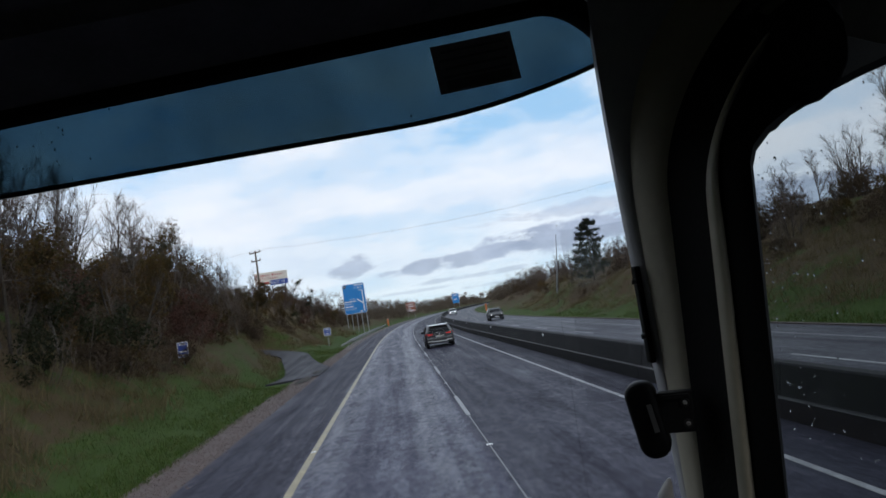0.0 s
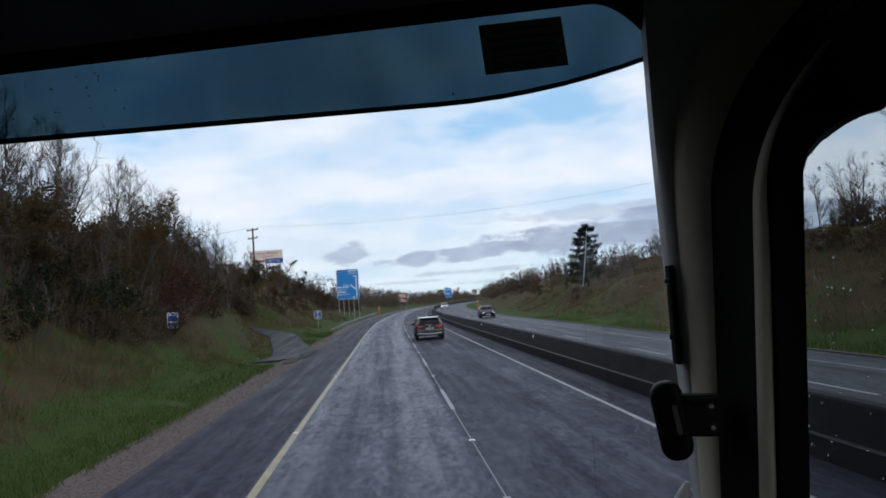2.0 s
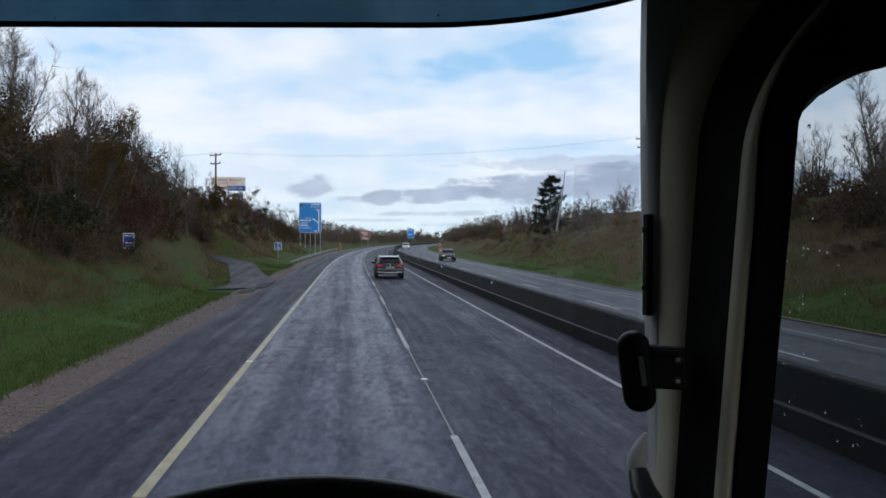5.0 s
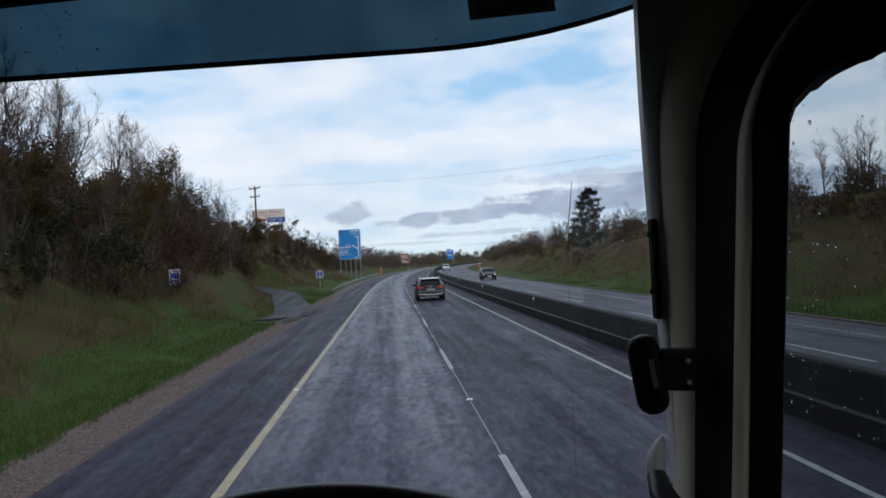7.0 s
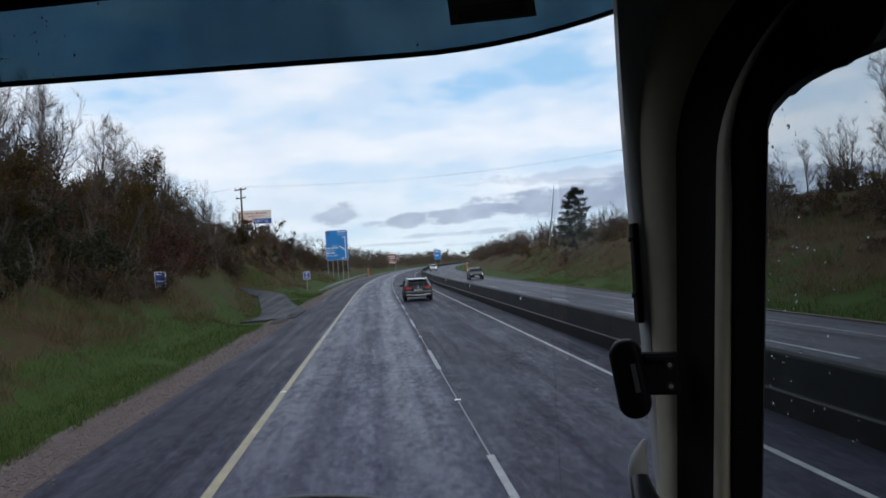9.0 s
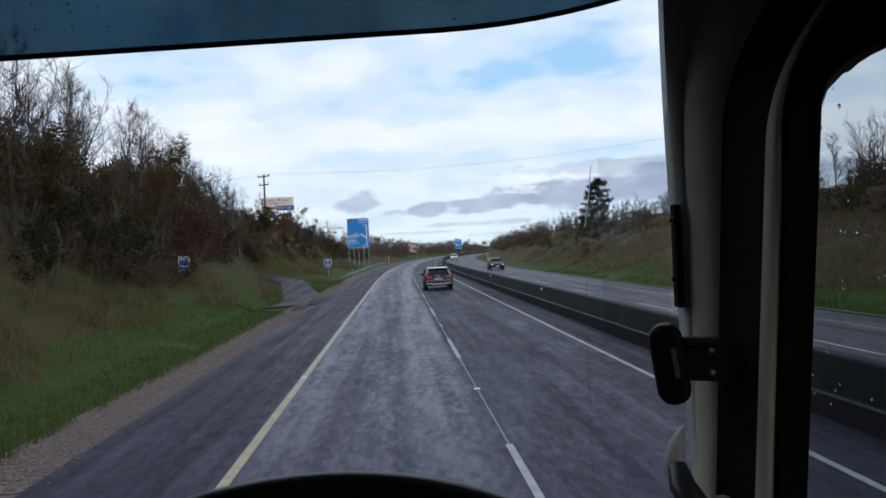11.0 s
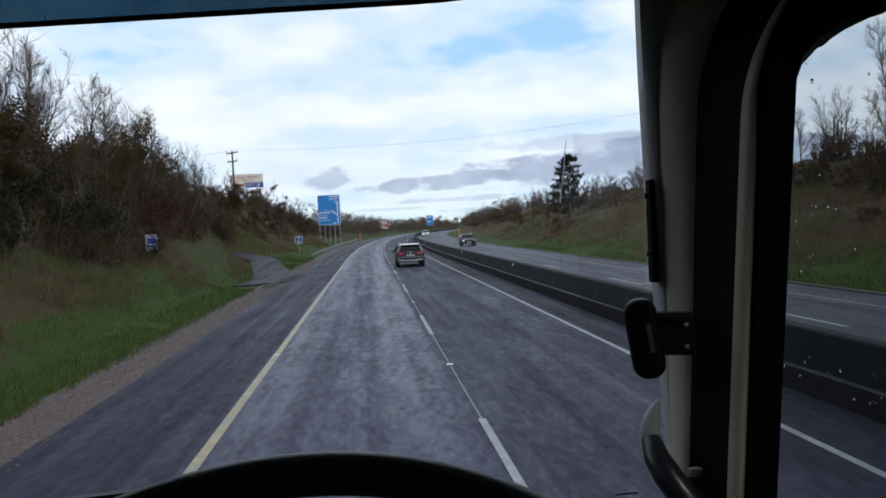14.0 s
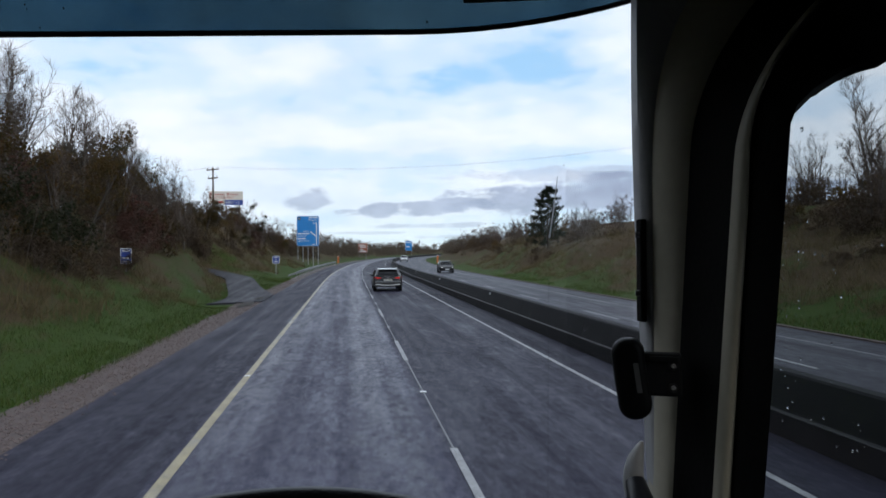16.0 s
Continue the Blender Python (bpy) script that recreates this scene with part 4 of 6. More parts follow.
build_drops()
wiper = part("wiper", loft([[(x, 1.052, z - h), (x, 1.066, z - h), (x, 1.066, z + h), (x, 1.052, z + h)] for x, z, h in ((-0.553, 2.345, 0.0015), (-0.52, 2.349, 0.004), (-0.42, 2.352, 0.005), (-0.34, 2.350, 0.003))]), M["plastic"], cab, "black windscreen wiper blade at rest")
part("wiper_arm", tube([(-0.44, 1.075, 2.348), (-0.60, 1.080, 2.30), (-0.80, 1.080, 2.22)], [0.004, 0.006, 0.009], 8), M["plastic"], wiper)
aerial = part("aerial", tube([(0.2275, 1.14, 2.735), (0.2355, 1.14, 2.785), (0.2415, 1.14, 2.833)], [0.0012, 0.0009, 0.0004], 6), M["rod"], cab, "thin pale whip aerial in front of the screen")
part("aerial_stem", tube([(0.221, 1.14, 2.10), (0.2235, 1.14, 2.50), (0.2275, 1.14, 2.735)], 0.00018, 5), M["handle"], aerial, "thin dark lower stem of the aerial")
part("aerial_base", box(0.20, 0.30, 1.065, 1.26, 2.06, 2.12, 0.01), M["cab_black"], cab)


# ---- plants ----
def branch_mesh(segs, sides_of):
    """Tapered branches from (start, end, radius at start, radius at end)."""
    verts, faces = [], []
    for a, b, ra, rb in segs:
        n = sides_of(ra)
        d = (b - a)
        if d.length < 1e-5:
            continue
        d = d.normalized()
        s = d.cross(Vector((0.31, 0.87, 0.38))).normalized()
        t = d.cross(s)
        k = len(verts)
        for p, r in ((a, ra), (b, rb)):
            for i in range(n):
                w = 2 * math.pi * i / n
                verts.append(p + (s * math.cos(w) + t * math.sin(w)) * r)
        for i in range(n):
            j = (i + 1) % n
            faces.append((k + i, k + j, k + n + j, k + n + i))
    return verts, faces


def leaf_cloud(rnd, centres, count, size, spread, flat=0.6):
    """Small folded leaves in clumps round the given centres."""
    verts, faces = [], []
    for _ in range(count):
        c, r = centres[rnd.randrange(len(centres))]
        d = Vector((rnd.gauss(0, 1), rnd.gauss(0, 1), rnd.gauss(0, 1)))
        p = c + d.normalized() * r * spread * rnd.random() ** 0.45
        n = (d.normalized() + Vector((rnd.uniform(-1, 1), rnd.uniform(-1, 1), rnd.uniform(-0.3, 1.2))) * flat).normalized()
        a = n.cross(Vector((rnd.uniform(-1, 1), rnd.uniform(-1, 1), rnd.uniform(-1, 1)))).normalized()
        b = n.cross(a)
        s = size * rnd.uniform(0.6, 1.4)
        k = len(verts)
        verts += [p - a * s, p + b * s * 0.5 + n * s * 0.12, p + a * s, p - b * s * 0.5 + n * s * 0.12]
        faces.append((k, k + 1, k + 2, k + 3))
    return verts, faces


def grow(rnd, start, way, length, radius, depth, segs, tips, lean=0.35, upright=0.25, kids=(2, 4), shrink=0.68, limit=4000):
    """One limb of bent pieces, with side limbs."""
    p, d = start.copy(), way.normalized()
    n = 4 if depth > 1 else 3
    for i in range(n):
        if len(segs) > limit:
            return
        d = (d + Vector((rnd.uniform(-1, 1), rnd.uniform(-1, 1), rnd.uniform(-0.5, 0.8))) * 0.16 + Vector((0, 0, upright * 0.3))).normalized()
        q = p + d * length / n
        r0, r1 = radius * (1 - 0.75 * i / n), radius * (1 - 0.75 * (i + 1) / n)
        segs.append((p, q, r0, r1))
        if depth > 0 and (i > 0 or depth < 2):
            for _ in range(rnd.randint(*kids)):
                side = Vector((rnd.gauss(0, 1), rnd.gauss(0, 1), rnd.gauss(0.1, 0.5))).normalized()
                k = d * (1 - lean) + side * (lean + 0.25) + Vector((0, 0, upright))
                grow(rnd, p.lerp(q, rnd.random()), k, length * shrink * rnd.uniform(0.55, 1.0) * (1 - 0.45 * i / n), r1 * 0.55 + 0.002, depth - 1, segs, tips, lean, upright, kids, shrink, limit)
        p = q
    tips.append((p, d))


def limb(rnd, segs, p, d, length, radius, n, wander, rise, end=0.25):
    """Bent pieces from p along d; returns the joints with their directions."""
    joints = []
    for i in range(n):
        d = (d + Vector((rnd.gauss(0, wander), rnd.gauss(0, wander), rnd.gauss(0, wander) + rise))).normalized()
        q = p + d * length / n
        r0, r1 = radius * (1 - (1 - end) * i / n), radius * (1 - (1 - end) * (i + 1) / n)
        segs.append((p, q, r0, r1))
        joints.append((p, q, d, r1, (i + 1) / n))
        p = q
    return joints


def side_way(rnd, d, open_by, rise):
    s = d.cross(Vector((rnd.gauss(0, 1), rnd.gauss(0, 1), rnd.gauss(0, 1)))).normalized()
    return (d + s * open_by + Vector((0, 0, rise))).normalized()


def bare_tree(seed, tall, mat, stems=1, upright=0.3, label="leafless grey-brown tree on the bank", fine=1.0):
    """Trunk or stems, limbs, branches and fine twigs, all tapering."""
    rnd = random.Random(seed)
    segs = []
    for s in range(stems):
        a = 2 * math.pi * (s + rnd.random() * 0.6) / stems
        out = 0.0 if stems == 1 else rnd.uniform(0.15, 0.5)
        d = Vector((math.cos(a) * out + rnd.gauss(0, 0.03), math.sin(a) * out + rnd.gauss(0, 0.03), 1)).normalized()
        p = Vector((math.cos(a), math.sin(a), 0)) * (0 if stems == 1 else 0.3) + Vector((0, 0, -0.2))
        big = tall * (1.0 if stems == 1 else rnd.uniform(0.7, 1.0))
        trunk = limb(rnd, segs, p, d, big, (0.011 if stems == 1 else 0.007) * tall + 0.01, 8, 0.05, 0.05, 0.08)
        for p0, p1, dd, r, f in trunk:
            if f < (0.3 if stems == 1 else 0.2):
                continue
            for _ in range(3 if stems == 1 else 2):
                ln = big * 0.42 * (1.15 - 0.85 * f) * rnd.uniform(0.6, 1.15)
                for q0, q1, qd, qr, qf in limb(rnd, segs, p0.lerp(p1, rnd.random()), side_way(rnd, dd, 0.95, upright), ln, min(r * 0.7, 0.006 * tall) + 0.004, 4, 0.13, 0.05):
                    for _ in range(max(1, round(2 * fine))):
                        for t0, t1, td, tr_, tf in limb(rnd, segs, q0.lerp(q1, rnd.random()), side_way(rnd, qd, 0.8, upright * 0.8), ln * 0.42 * rnd.uniform(0.5, 1.2) * (1.1 - 0.5 * qf) + 0.15, 0.009, 2, 0.15, 0.06):
                            for _ in range(max(1, round(1.6 * fine))):
                                limb(rnd, segs, t0.lerp(t1, rnd.random()), side_way(rnd, td, 0.7, upright * 0.6), rnd.uniform(0.2, 0.55) * tall / 6, 0.006, 1, 0.1, 0.05)
    root = thing("tree", pose(0, 0, -50), label, "tree", "roadside trees")
    raw("trunk", *branch_mesh([s for s in segs if s[2] > 0.016], lambda r: 7 if r > 0.05 else 4), mat, root, smooth=True)
    raw("crown", *branch_mesh([(a, b, max(ra, 0.0065), max(rb, 0.004)) for a, b, ra, rb in segs if ra <= 0.016], lambda r: 3), M["twig"], root, "fine bare twigs")
    return root


def leafy_tree(seed, tall, leaf, label, count=9000, size=0.06, stems=5, spread=0.5):
    """A hedgerow tree of several stems, its leaves along all the outer branches."""
    rnd = random.Random(seed)
    segs, tips = [], []
    for k in range(stems):
        a = 2 * math.pi * (k + rnd.random() * 0.7) / stems
        way = Vector((math.cos(a) * spread, math.sin(a) * spread, 1))
        grow(rnd, Vector((math.cos(a) * 0.25, math.sin(a) * 0.25, -0.2)), way, tall * rnd.uniform(0.7, 1.0), 0.012 * tall, 3, segs, tips, 0.55, 0.12, (1, 3), 0.5, 420 * (k + 1))
    root = thing("tree", pose(0, 0, -50), label, "tree", "roadside trees")
    segs = [(a, b, max(r, 0.007), max(q, 0.005)) for a, b, r, q in segs]
    raw("trunk", *branch_mesh(segs, lambda r: 7 if r > 0.05 else 3), M["bark"], root, smooth=True)
    cs = [(p, rnd.uniform(0.25, 0.65) * tall / 8) for p, d in tips]
    cs += [(a.lerp(b, 0.5), rnd.uniform(0.3, 0.6) * tall / 8) for a, b, r, q in segs if a.z > tall * 0.10 and r < 0.04]
    raw("crown", *leaf_cloud(rnd, cs, count, size, 1.0), leaf, root)
    return root


def pine_tree(seed, tall):
    """A broad old pine: uneven limbs all round the trunk, thick tufts of needles with some gaps between them."""
    rnd = random.Random(seed)
    segs, cs = [], []
    n = 12
    p, trunk = Vector((0, 0, -0.2)), []
    for i in range(n):
        q = p + Vector((rnd.gauss(0, 0.06), rnd.gauss(0, 0.06), (tall + 0.2) / n))
        segs.append((p, q, 0.17 * (1 - i / (n + 0.5)) + 0.01, 0.17 * (1 - (i + 1) / (n + 0.5)) + 0.01))
        trunk.append((p, q))
        p = q
    lobes = [(rnd.uniform(0, 6.28), rnd.uniform(0.2, 0.95), rnd.uniform(0.7, 1.25)) for _ in range(16)]
    for k in range(120):
        z = 0.10 + 0.88 * (k + rnd.random()) / 120
        a, b = trunk[min(n - 1, int(z * n))]
        q = a.lerp(b, rnd.random())
        w = rnd.uniform(0, 2 * math.pi)
        bulge = 1.0
        for la, lz, ls in lobes:      # heavier and lighter sides of the crown
            near = math.exp(-((z - lz) / 0.13) ** 2 - (1 - math.cos(w - la)) * 2.2)
            bulge += (ls - 1.0) * near
        ln = (tall * 0.45 * (1.03 - z) ** 0.72 * (0.8 + 0.2 * min(1.0, z / 0.3)) * bulge + 0.15) * rnd.uniform(0.55, 1.1)
        out = Vector((math.cos(w), math.sin(w), 0))
        tip = q + out * ln + Vector((0, 0, ln * rnd.uniform(0.0, 0.35)))
        mid = q.lerp(tip, 0.55) - Vector((0, 0, ln * 0.07))
        segs += [(q, mid, 0.032, 0.022), (mid, tip, 0.022, 0.010)]
        for f in (0.4, 0.6, 0.78, 0.92, 1.0):
            c = q.lerp(tip, f) + Vector((rnd.gauss(0, 0.16), rnd.gauss(0, 0.16), rnd.gauss(0.06, 0.10)))
            cs.append((c, rnd.uniform(0.26, 0.58) * (1.1 - 0.4 * z)))
    cs += [(p, 0.18), (p - Vector((0, 0, 0.3)), 0.28), (p - Vector((0, 0, 0.6)), 0.36)]
    root = thing("pine_tree", pose(0, 0, -50), "dark green pine standing alone on the far bank", "tree", "pines")
    raw("trunk", *branch_mesh(segs, lambda r: 8 if r > 0.05 else 5), M["bark"], root, smooth=True)
    raw("crown", *leaf_cloud(rnd, cs, 40000, 0.075, 1.0, 0.9), M["needles"], root)
    return root


def bush(seed, wide, tall, leaf, label, count=1700, size=0.068, twigs=30):
    rnd = random.Random(seed)
    segs, tips, cs = [], [], []
    for k in range(9):
        a = rnd.uniform(0, 2 * math.pi)
        base = Vector((math.cos(a), math.sin(a), 0)) * rnd.uniform(0, wide * 0.35) + Vector((0, 0, -0.15))
        way = Vector((math.cos(a) * 0.55, math.sin(a) * 0.55, 1))
        grow(rnd, base, way, tall * rnd.uniform(0.6, 1.15), 0.02, 2, segs, tips, 0.5, 0.22, (1, 3), 0.55, twigs * (k + 1))
    for k in range(46):
        a, e = rnd.uniform(0, 2 * math.pi), rnd.random()
        r = wide * 0.5 * math.sqrt(max(0.05, 1 - e * e * 0.9)) * rnd.uniform(0.35, 1.0)
        cs.append((Vector((math.cos(a) * r, math.sin(a) * r, tall * (0.05 + 0.82 * e) * rnd.uniform(0.8, 1.05))), rnd.uniform(0.16, 0.34) * (wide + tall) / 4))
    root = thing("bush", pose(0, 0, -50), label, "bush", "bushes on the banks")
    raw("stems", *branch_mesh([(a, b, max(0.006, r), max(0.004, q)) for a, b, r, q in segs], lambda r: 3), M["twig"], root)
    raw("foliage", *leaf_cloud(rnd, cs, count, size, 1.0), leaf, root)
    return root


def plant(proto, u, y, scale=1.0, seed=0, sink=0.1, tall=1.0):
    rnd = random.Random(seed * 7919 + 13)
    p = on_ground(u, y, sink)
    o = copy_thing(proto, pose(0, 0, 0))
    o.matrix_basis = Matrix.Translation(p) @ pose(0, 0, 0, 0, 0, rnd.uniform(0, 360)) @ Matrix.Diagonal((scale, scale, scale * tall, 1))
    return o


def drop_prototypes(protos):
    for p in protos:
        for o in (*p.children_recursive, p):
            bpy.data.objects.remove(o)


def build_plants():
    rnd = random.Random(21)
    bare = [bare_tree(1, 7.0, M["bark"]), bare_tree(2, 6.5, M["pale_bark"], label="slender leafless pale-barked tree on the bank"),
            bare_tree(3, 6.0, M["bark"], stems=4, upright=0.35, label="leafless many-stemmed tree on the bank"), bare_tree(4, 8.0, M["pale_bark"], upright=0.45, label="tall slender leafless tree on the bank")]
    oak = [leafy_tree(5, 8.0, M["autumn"], "tree with thinning yellow-brown autumn leaves", 6200, 0.065), leafy_tree(6, 7.0, M["autumn"], "small tree with brownish-green autumn leaves", 6200, 0.065),
           leafy_tree(7, 7.5, M["evergreen"], "dark green ivy-covered tree on the bank", 7000, 0.066)]
    pine = pine_tree(8, 10.3)
    thick = [bush(11, 3.2, 2.4, M["bramble"], "brown leafless bramble thicket on the slope"), bush(12, 3.6, 2.0, M["bramble"], "brown tangled bramble bush on the slope"),
             bush(13, 3.0, 2.8, M["evergreen"], "dark green evergreen bush on the slope"), bush(14, 3.0, 3.0, M["redleaf"], "reddish-brown shrub on the slope"),
             bush(15, 3.4, 2.6, M["autumn"], "olive-brown shrub with autumn leaves")]
    shrub = [bare_tree(31, 3.4, M["bark"], 3, 0.30, "tangle of leafless brown shrub stems", 0.45), bare_tree(32, 2.8, M["bark"], 3, 0.22, "low leafless brown shrub on the slope", 0.45)]
    far_thick = [bush(51, 3.2, 2.4, M["bramble"], "brown leafless bramble thicket on the slope", 1250, 0.072, 14), bush(52, 3.6, 2.0, M["bramble"], "brown tangled bramble bush on the slope", 1250, 0.072, 14),
                 bush(53, 3.0, 2.8, M["evergreen"], "dark green evergreen bush on the slope", 1250, 0.072, 14), bush(54, 3.0, 3.0, M["redleaf"], "reddish-brown shrub on the slope", 1250, 0.072, 14),
                 bush(55, 3.4, 2.6, M["autumn"], "olive-brown shrub with autumn leaves", 1250, 0.072, 14)]
    far_bare = [bare_tree(61, 7.0, M["bark"], fine=0.5), bare_tree(62, 6.5, M["pale_bark"], label="slender leafless pale-barked tree on the bank", fine=0.5),
                bare_tree(63, 6.0, M["bark"], stems=4, upright=0.35, label="leafless many-stemmed tree on the bank", fine=0.5), bare_tree(64, 8.0, M["pale_bark"], upright=0.45, label="tall slender leafless tree on the bank", fine=0.5)]
    far_oak = [leafy_tree(75, 8.0, M["autumn"], "tree with thinning yellow-brown autumn leaves", 4200, 0.085, 3), leafy_tree(76, 7.0, M["autumn"], "small tree with brownish-green autumn leaves", 4200, 0.085, 3), leafy_tree(77, 7.5, M["evergreen"], "dark green ivy-covered tree on the bank", 4200, 0.085, 3)]
    distant = dict(zip(thick + bare + oak, far_thick + far_bare + far_oak))
    dome = [bare_tree(41, 6.8, M["bark"], 9, 0.42, "wide leafless tree of many upright stems", 0.7), bare_tree(42, 6.0, M["bark"], 8, 0.45, "wide leafless tree of many upright stems", 0.7)]
    protos = dome + far_oak + far_thick + far_bare + bare + oak + [pine] + thick + shrub
    n = 0

    def put(proto, u, y, s=1.0, sink=0.1, tall=1.0):
        nonlocal n
        n += 1
        if track_at(u, y)[0] < 1.4:
            return None
        if y > 62:
            proto = distant.get(proto, proto)
        return plant(proto, u, y, s, n, sink, tall)

    # left bank: the large trees first
    for k, u, y, s in ((0, -13.0, 36, 0.85), (1, -14.0, 45, 0.9), (2, -16.5, 49, 0.75), (1, -14.0, 60, 0.7), (0, -14.5, 68, 0.75), (1, -14.5, 74, 0.7), (2, -14.5, 76, 0.6), (1, -13.5, 84, 0.5),
                       (2, -18.5, 118, 0.7), (2, -16.5, 123, 0.65), (0, -18, 20, 1.2), (1, -13, 25, 0.9), (1, -15, 140, 0.55), (0, -14, 158, 0.55)):
        put(oak[k], u, y, s)
    for k, u, y, s in ((0, -19, 31, 1.15), (1, -19, 36, 1.25), (2, -18, 41, 1.2), (3, -20, 45, 1.05), (0, -18.5, 50, 1.1), (1, -19, 55, 1.15), (2, -17.5, 60, 1.05), (3, -19, 65, 0.95), (1, -18, 71, 1.0), (0, -21, 77, 0.6),
                       (2, -17.5, 117, 0.95), (2, -18.5, 112, 0.8), (0, -16, 130, 0.75), (1, -15, 136, 0.75), (3, -16, 144, 0.7), (0, -14.5, 152, 0.75), (1, -15, 162, 0.75),
                       (3, -17, 26, 1.1), (3, -19, 23, 1.1), (1, -15.5, 22, 1.1), (2, -13, 172, 0.75), (0, -13, 182, 0.75), (1, -13, 192, 0.75), (3, -16, 38, 1.0), (1, -16.5, 33, 1.0), (3, -16.5, 58, 0.9), (3, -15.5, 66, 0.85)):
        put(bare[k], u, y, s * (0.85 if y < 80 else 1.0))
    for k, u, y, s in ((0, -15.5, 53, 0.85), (1, -14.5, 57, 0.8), (0, -14.5, 64, 0.75), (1, -15, 70, 0.7), (0, -17, 33, 1.1), (1, -18, 40, 1.15), (0, -16.5, 47, 1.0), (1, -18.0, 28, 1.1), (0, -17.5, 56, 0.9), (1, -17, 64, 0.85)):
        put(dome[k], u, y, s)
    for k, u, y, s in ((0, 36, 40, 0.9), (1, 38, 48, 0.9), (0, 40, 58, 0.9)):
        put(dome[k], u, y, s)
    for k in range(13):
        put(bare[(3, 1, 3)[k % 3]], -12.0 - 3.0 * rnd.random(), 27 + 2.6 * k + rnd.uniform(-1, 1), rnd.uniform(0.45, 0.7), 0.1)
    # thickets over the upper slope, thinner towards the track
    for k in range(150):
        y = rnd.uniform(18, 170)
        lo = -12.0 if abs(y - 55) > 9 else -14
        u = rnd.uniform(-21, lo) if rnd.random() < 0.8 else rnd.uniform(lo, lo + 1.2)
        w = rnd.random()
        proto = thick[0] if w < 0.36 else thick[1] if w < 0.66 else thick[4] if w < 0.80 else thick[2] if w < 0.91 else thick[3]
        put(proto, u, y, rnd.uniform(0.6, 1.05) * (0.85 if u > -14 else 1), 0.15)
    for k in range(46):
        put(thick[(0, 1, 0, 4, 1, 3)[k % 6]], rnd.uniform(-18.5, -12.3), rnd.uniform(22, 66), rnd.uniform(0.9, 1.3), 0.2)
    for u, y, s in ((-12.2, 44, 1.15), (-11.6, 39, 0.9)):
        put(thick[3], u, y, s)
    for k, u, y, s in ((2, -11.4, 31, 1.1), (2, -12, 27, 1.2), (0, -18.5, 100, 1.3), (4, -17.8, 105, 1.2)):
        put(thick[k], u, y, s)
    for k in range(44):
        y = rnd.uniform(20, 165)
        put(shrub[k % 2], rnd.uniform(-20, -12), y, rnd.uniform(0.8, 1.3), 0.1)
    for k in range(32):
        y = rnd.uniform(16, 200) if k % 2 else rnd.uniform(18, 60)
        put(shrub[k % 2], FAR_EDGE + rnd.uniform(9, 22), y, rnd.uniform(0.8, 1.4), 0.1)
    # far bank: hedge along the top, a pine, a few bare trees
    put(pine, 23.0, 82, 0.70)
    for k in range(120):
        y = rnd.uniform(12, 210) if k % 3 else rnd.uniform(18, 60)
        u = FAR_EDGE + rnd.uniform(9.5, 20) - (2 if y > 110 else 0)
        w = rnd.random()
        proto = thick[0] if w < 0.44 else thick[1] if w < 0.82 else thick[4] if w < 0.92 else thick[2] if w < 0.94 else thick[3]
        put(proto, u, y, rnd.uniform(0.6, 1.05), 0.15)
    for k in range(46):
        put(thick[k % 2], FAR_EDGE + rnd.uniform(5.5, 10), rnd.uniform(20, 150), rnd.uniform(0.3, 0.55), 0.15)
    for k in range(40):
        put(shrub[k % 2], FAR_EDGE + rnd.uniform(9, 18), rnd.uniform(60, 200), rnd.uniform(0.9, 1.4), 0.1)
    for k, u, y, s in ((0, 30, 30, 0.75), (1, 33, 34, 0.85), (2, 31, 39, 0.8), (3, 35, 44, 0.8), (0, 33, 52, 0.7), (2, 31, 60, 0.7), (1, 34, 28, 1.1), (3, 37, 37, 1.15), (3, 35, 33, 1.1), (1, 39, 44, 1.2), (3, 41, 52, 1.2), (0, 36, 29, 1.1), (0, 32, 82, 0.6), (2, 30, 95, 0.6), (1, 29, 120, 0.6), (0, 27, 150, 0.6), (3, 27, 165, 0.6), (2, 26, 180, 0.6)):
        put(bare[k], u, y, s)
    for k, u, y, s in ((0, 36, 31, 0.6), (1, 33, 24, 0.6)):
        put(oak[k], u, y, s)
    drop_prototypes(protos)


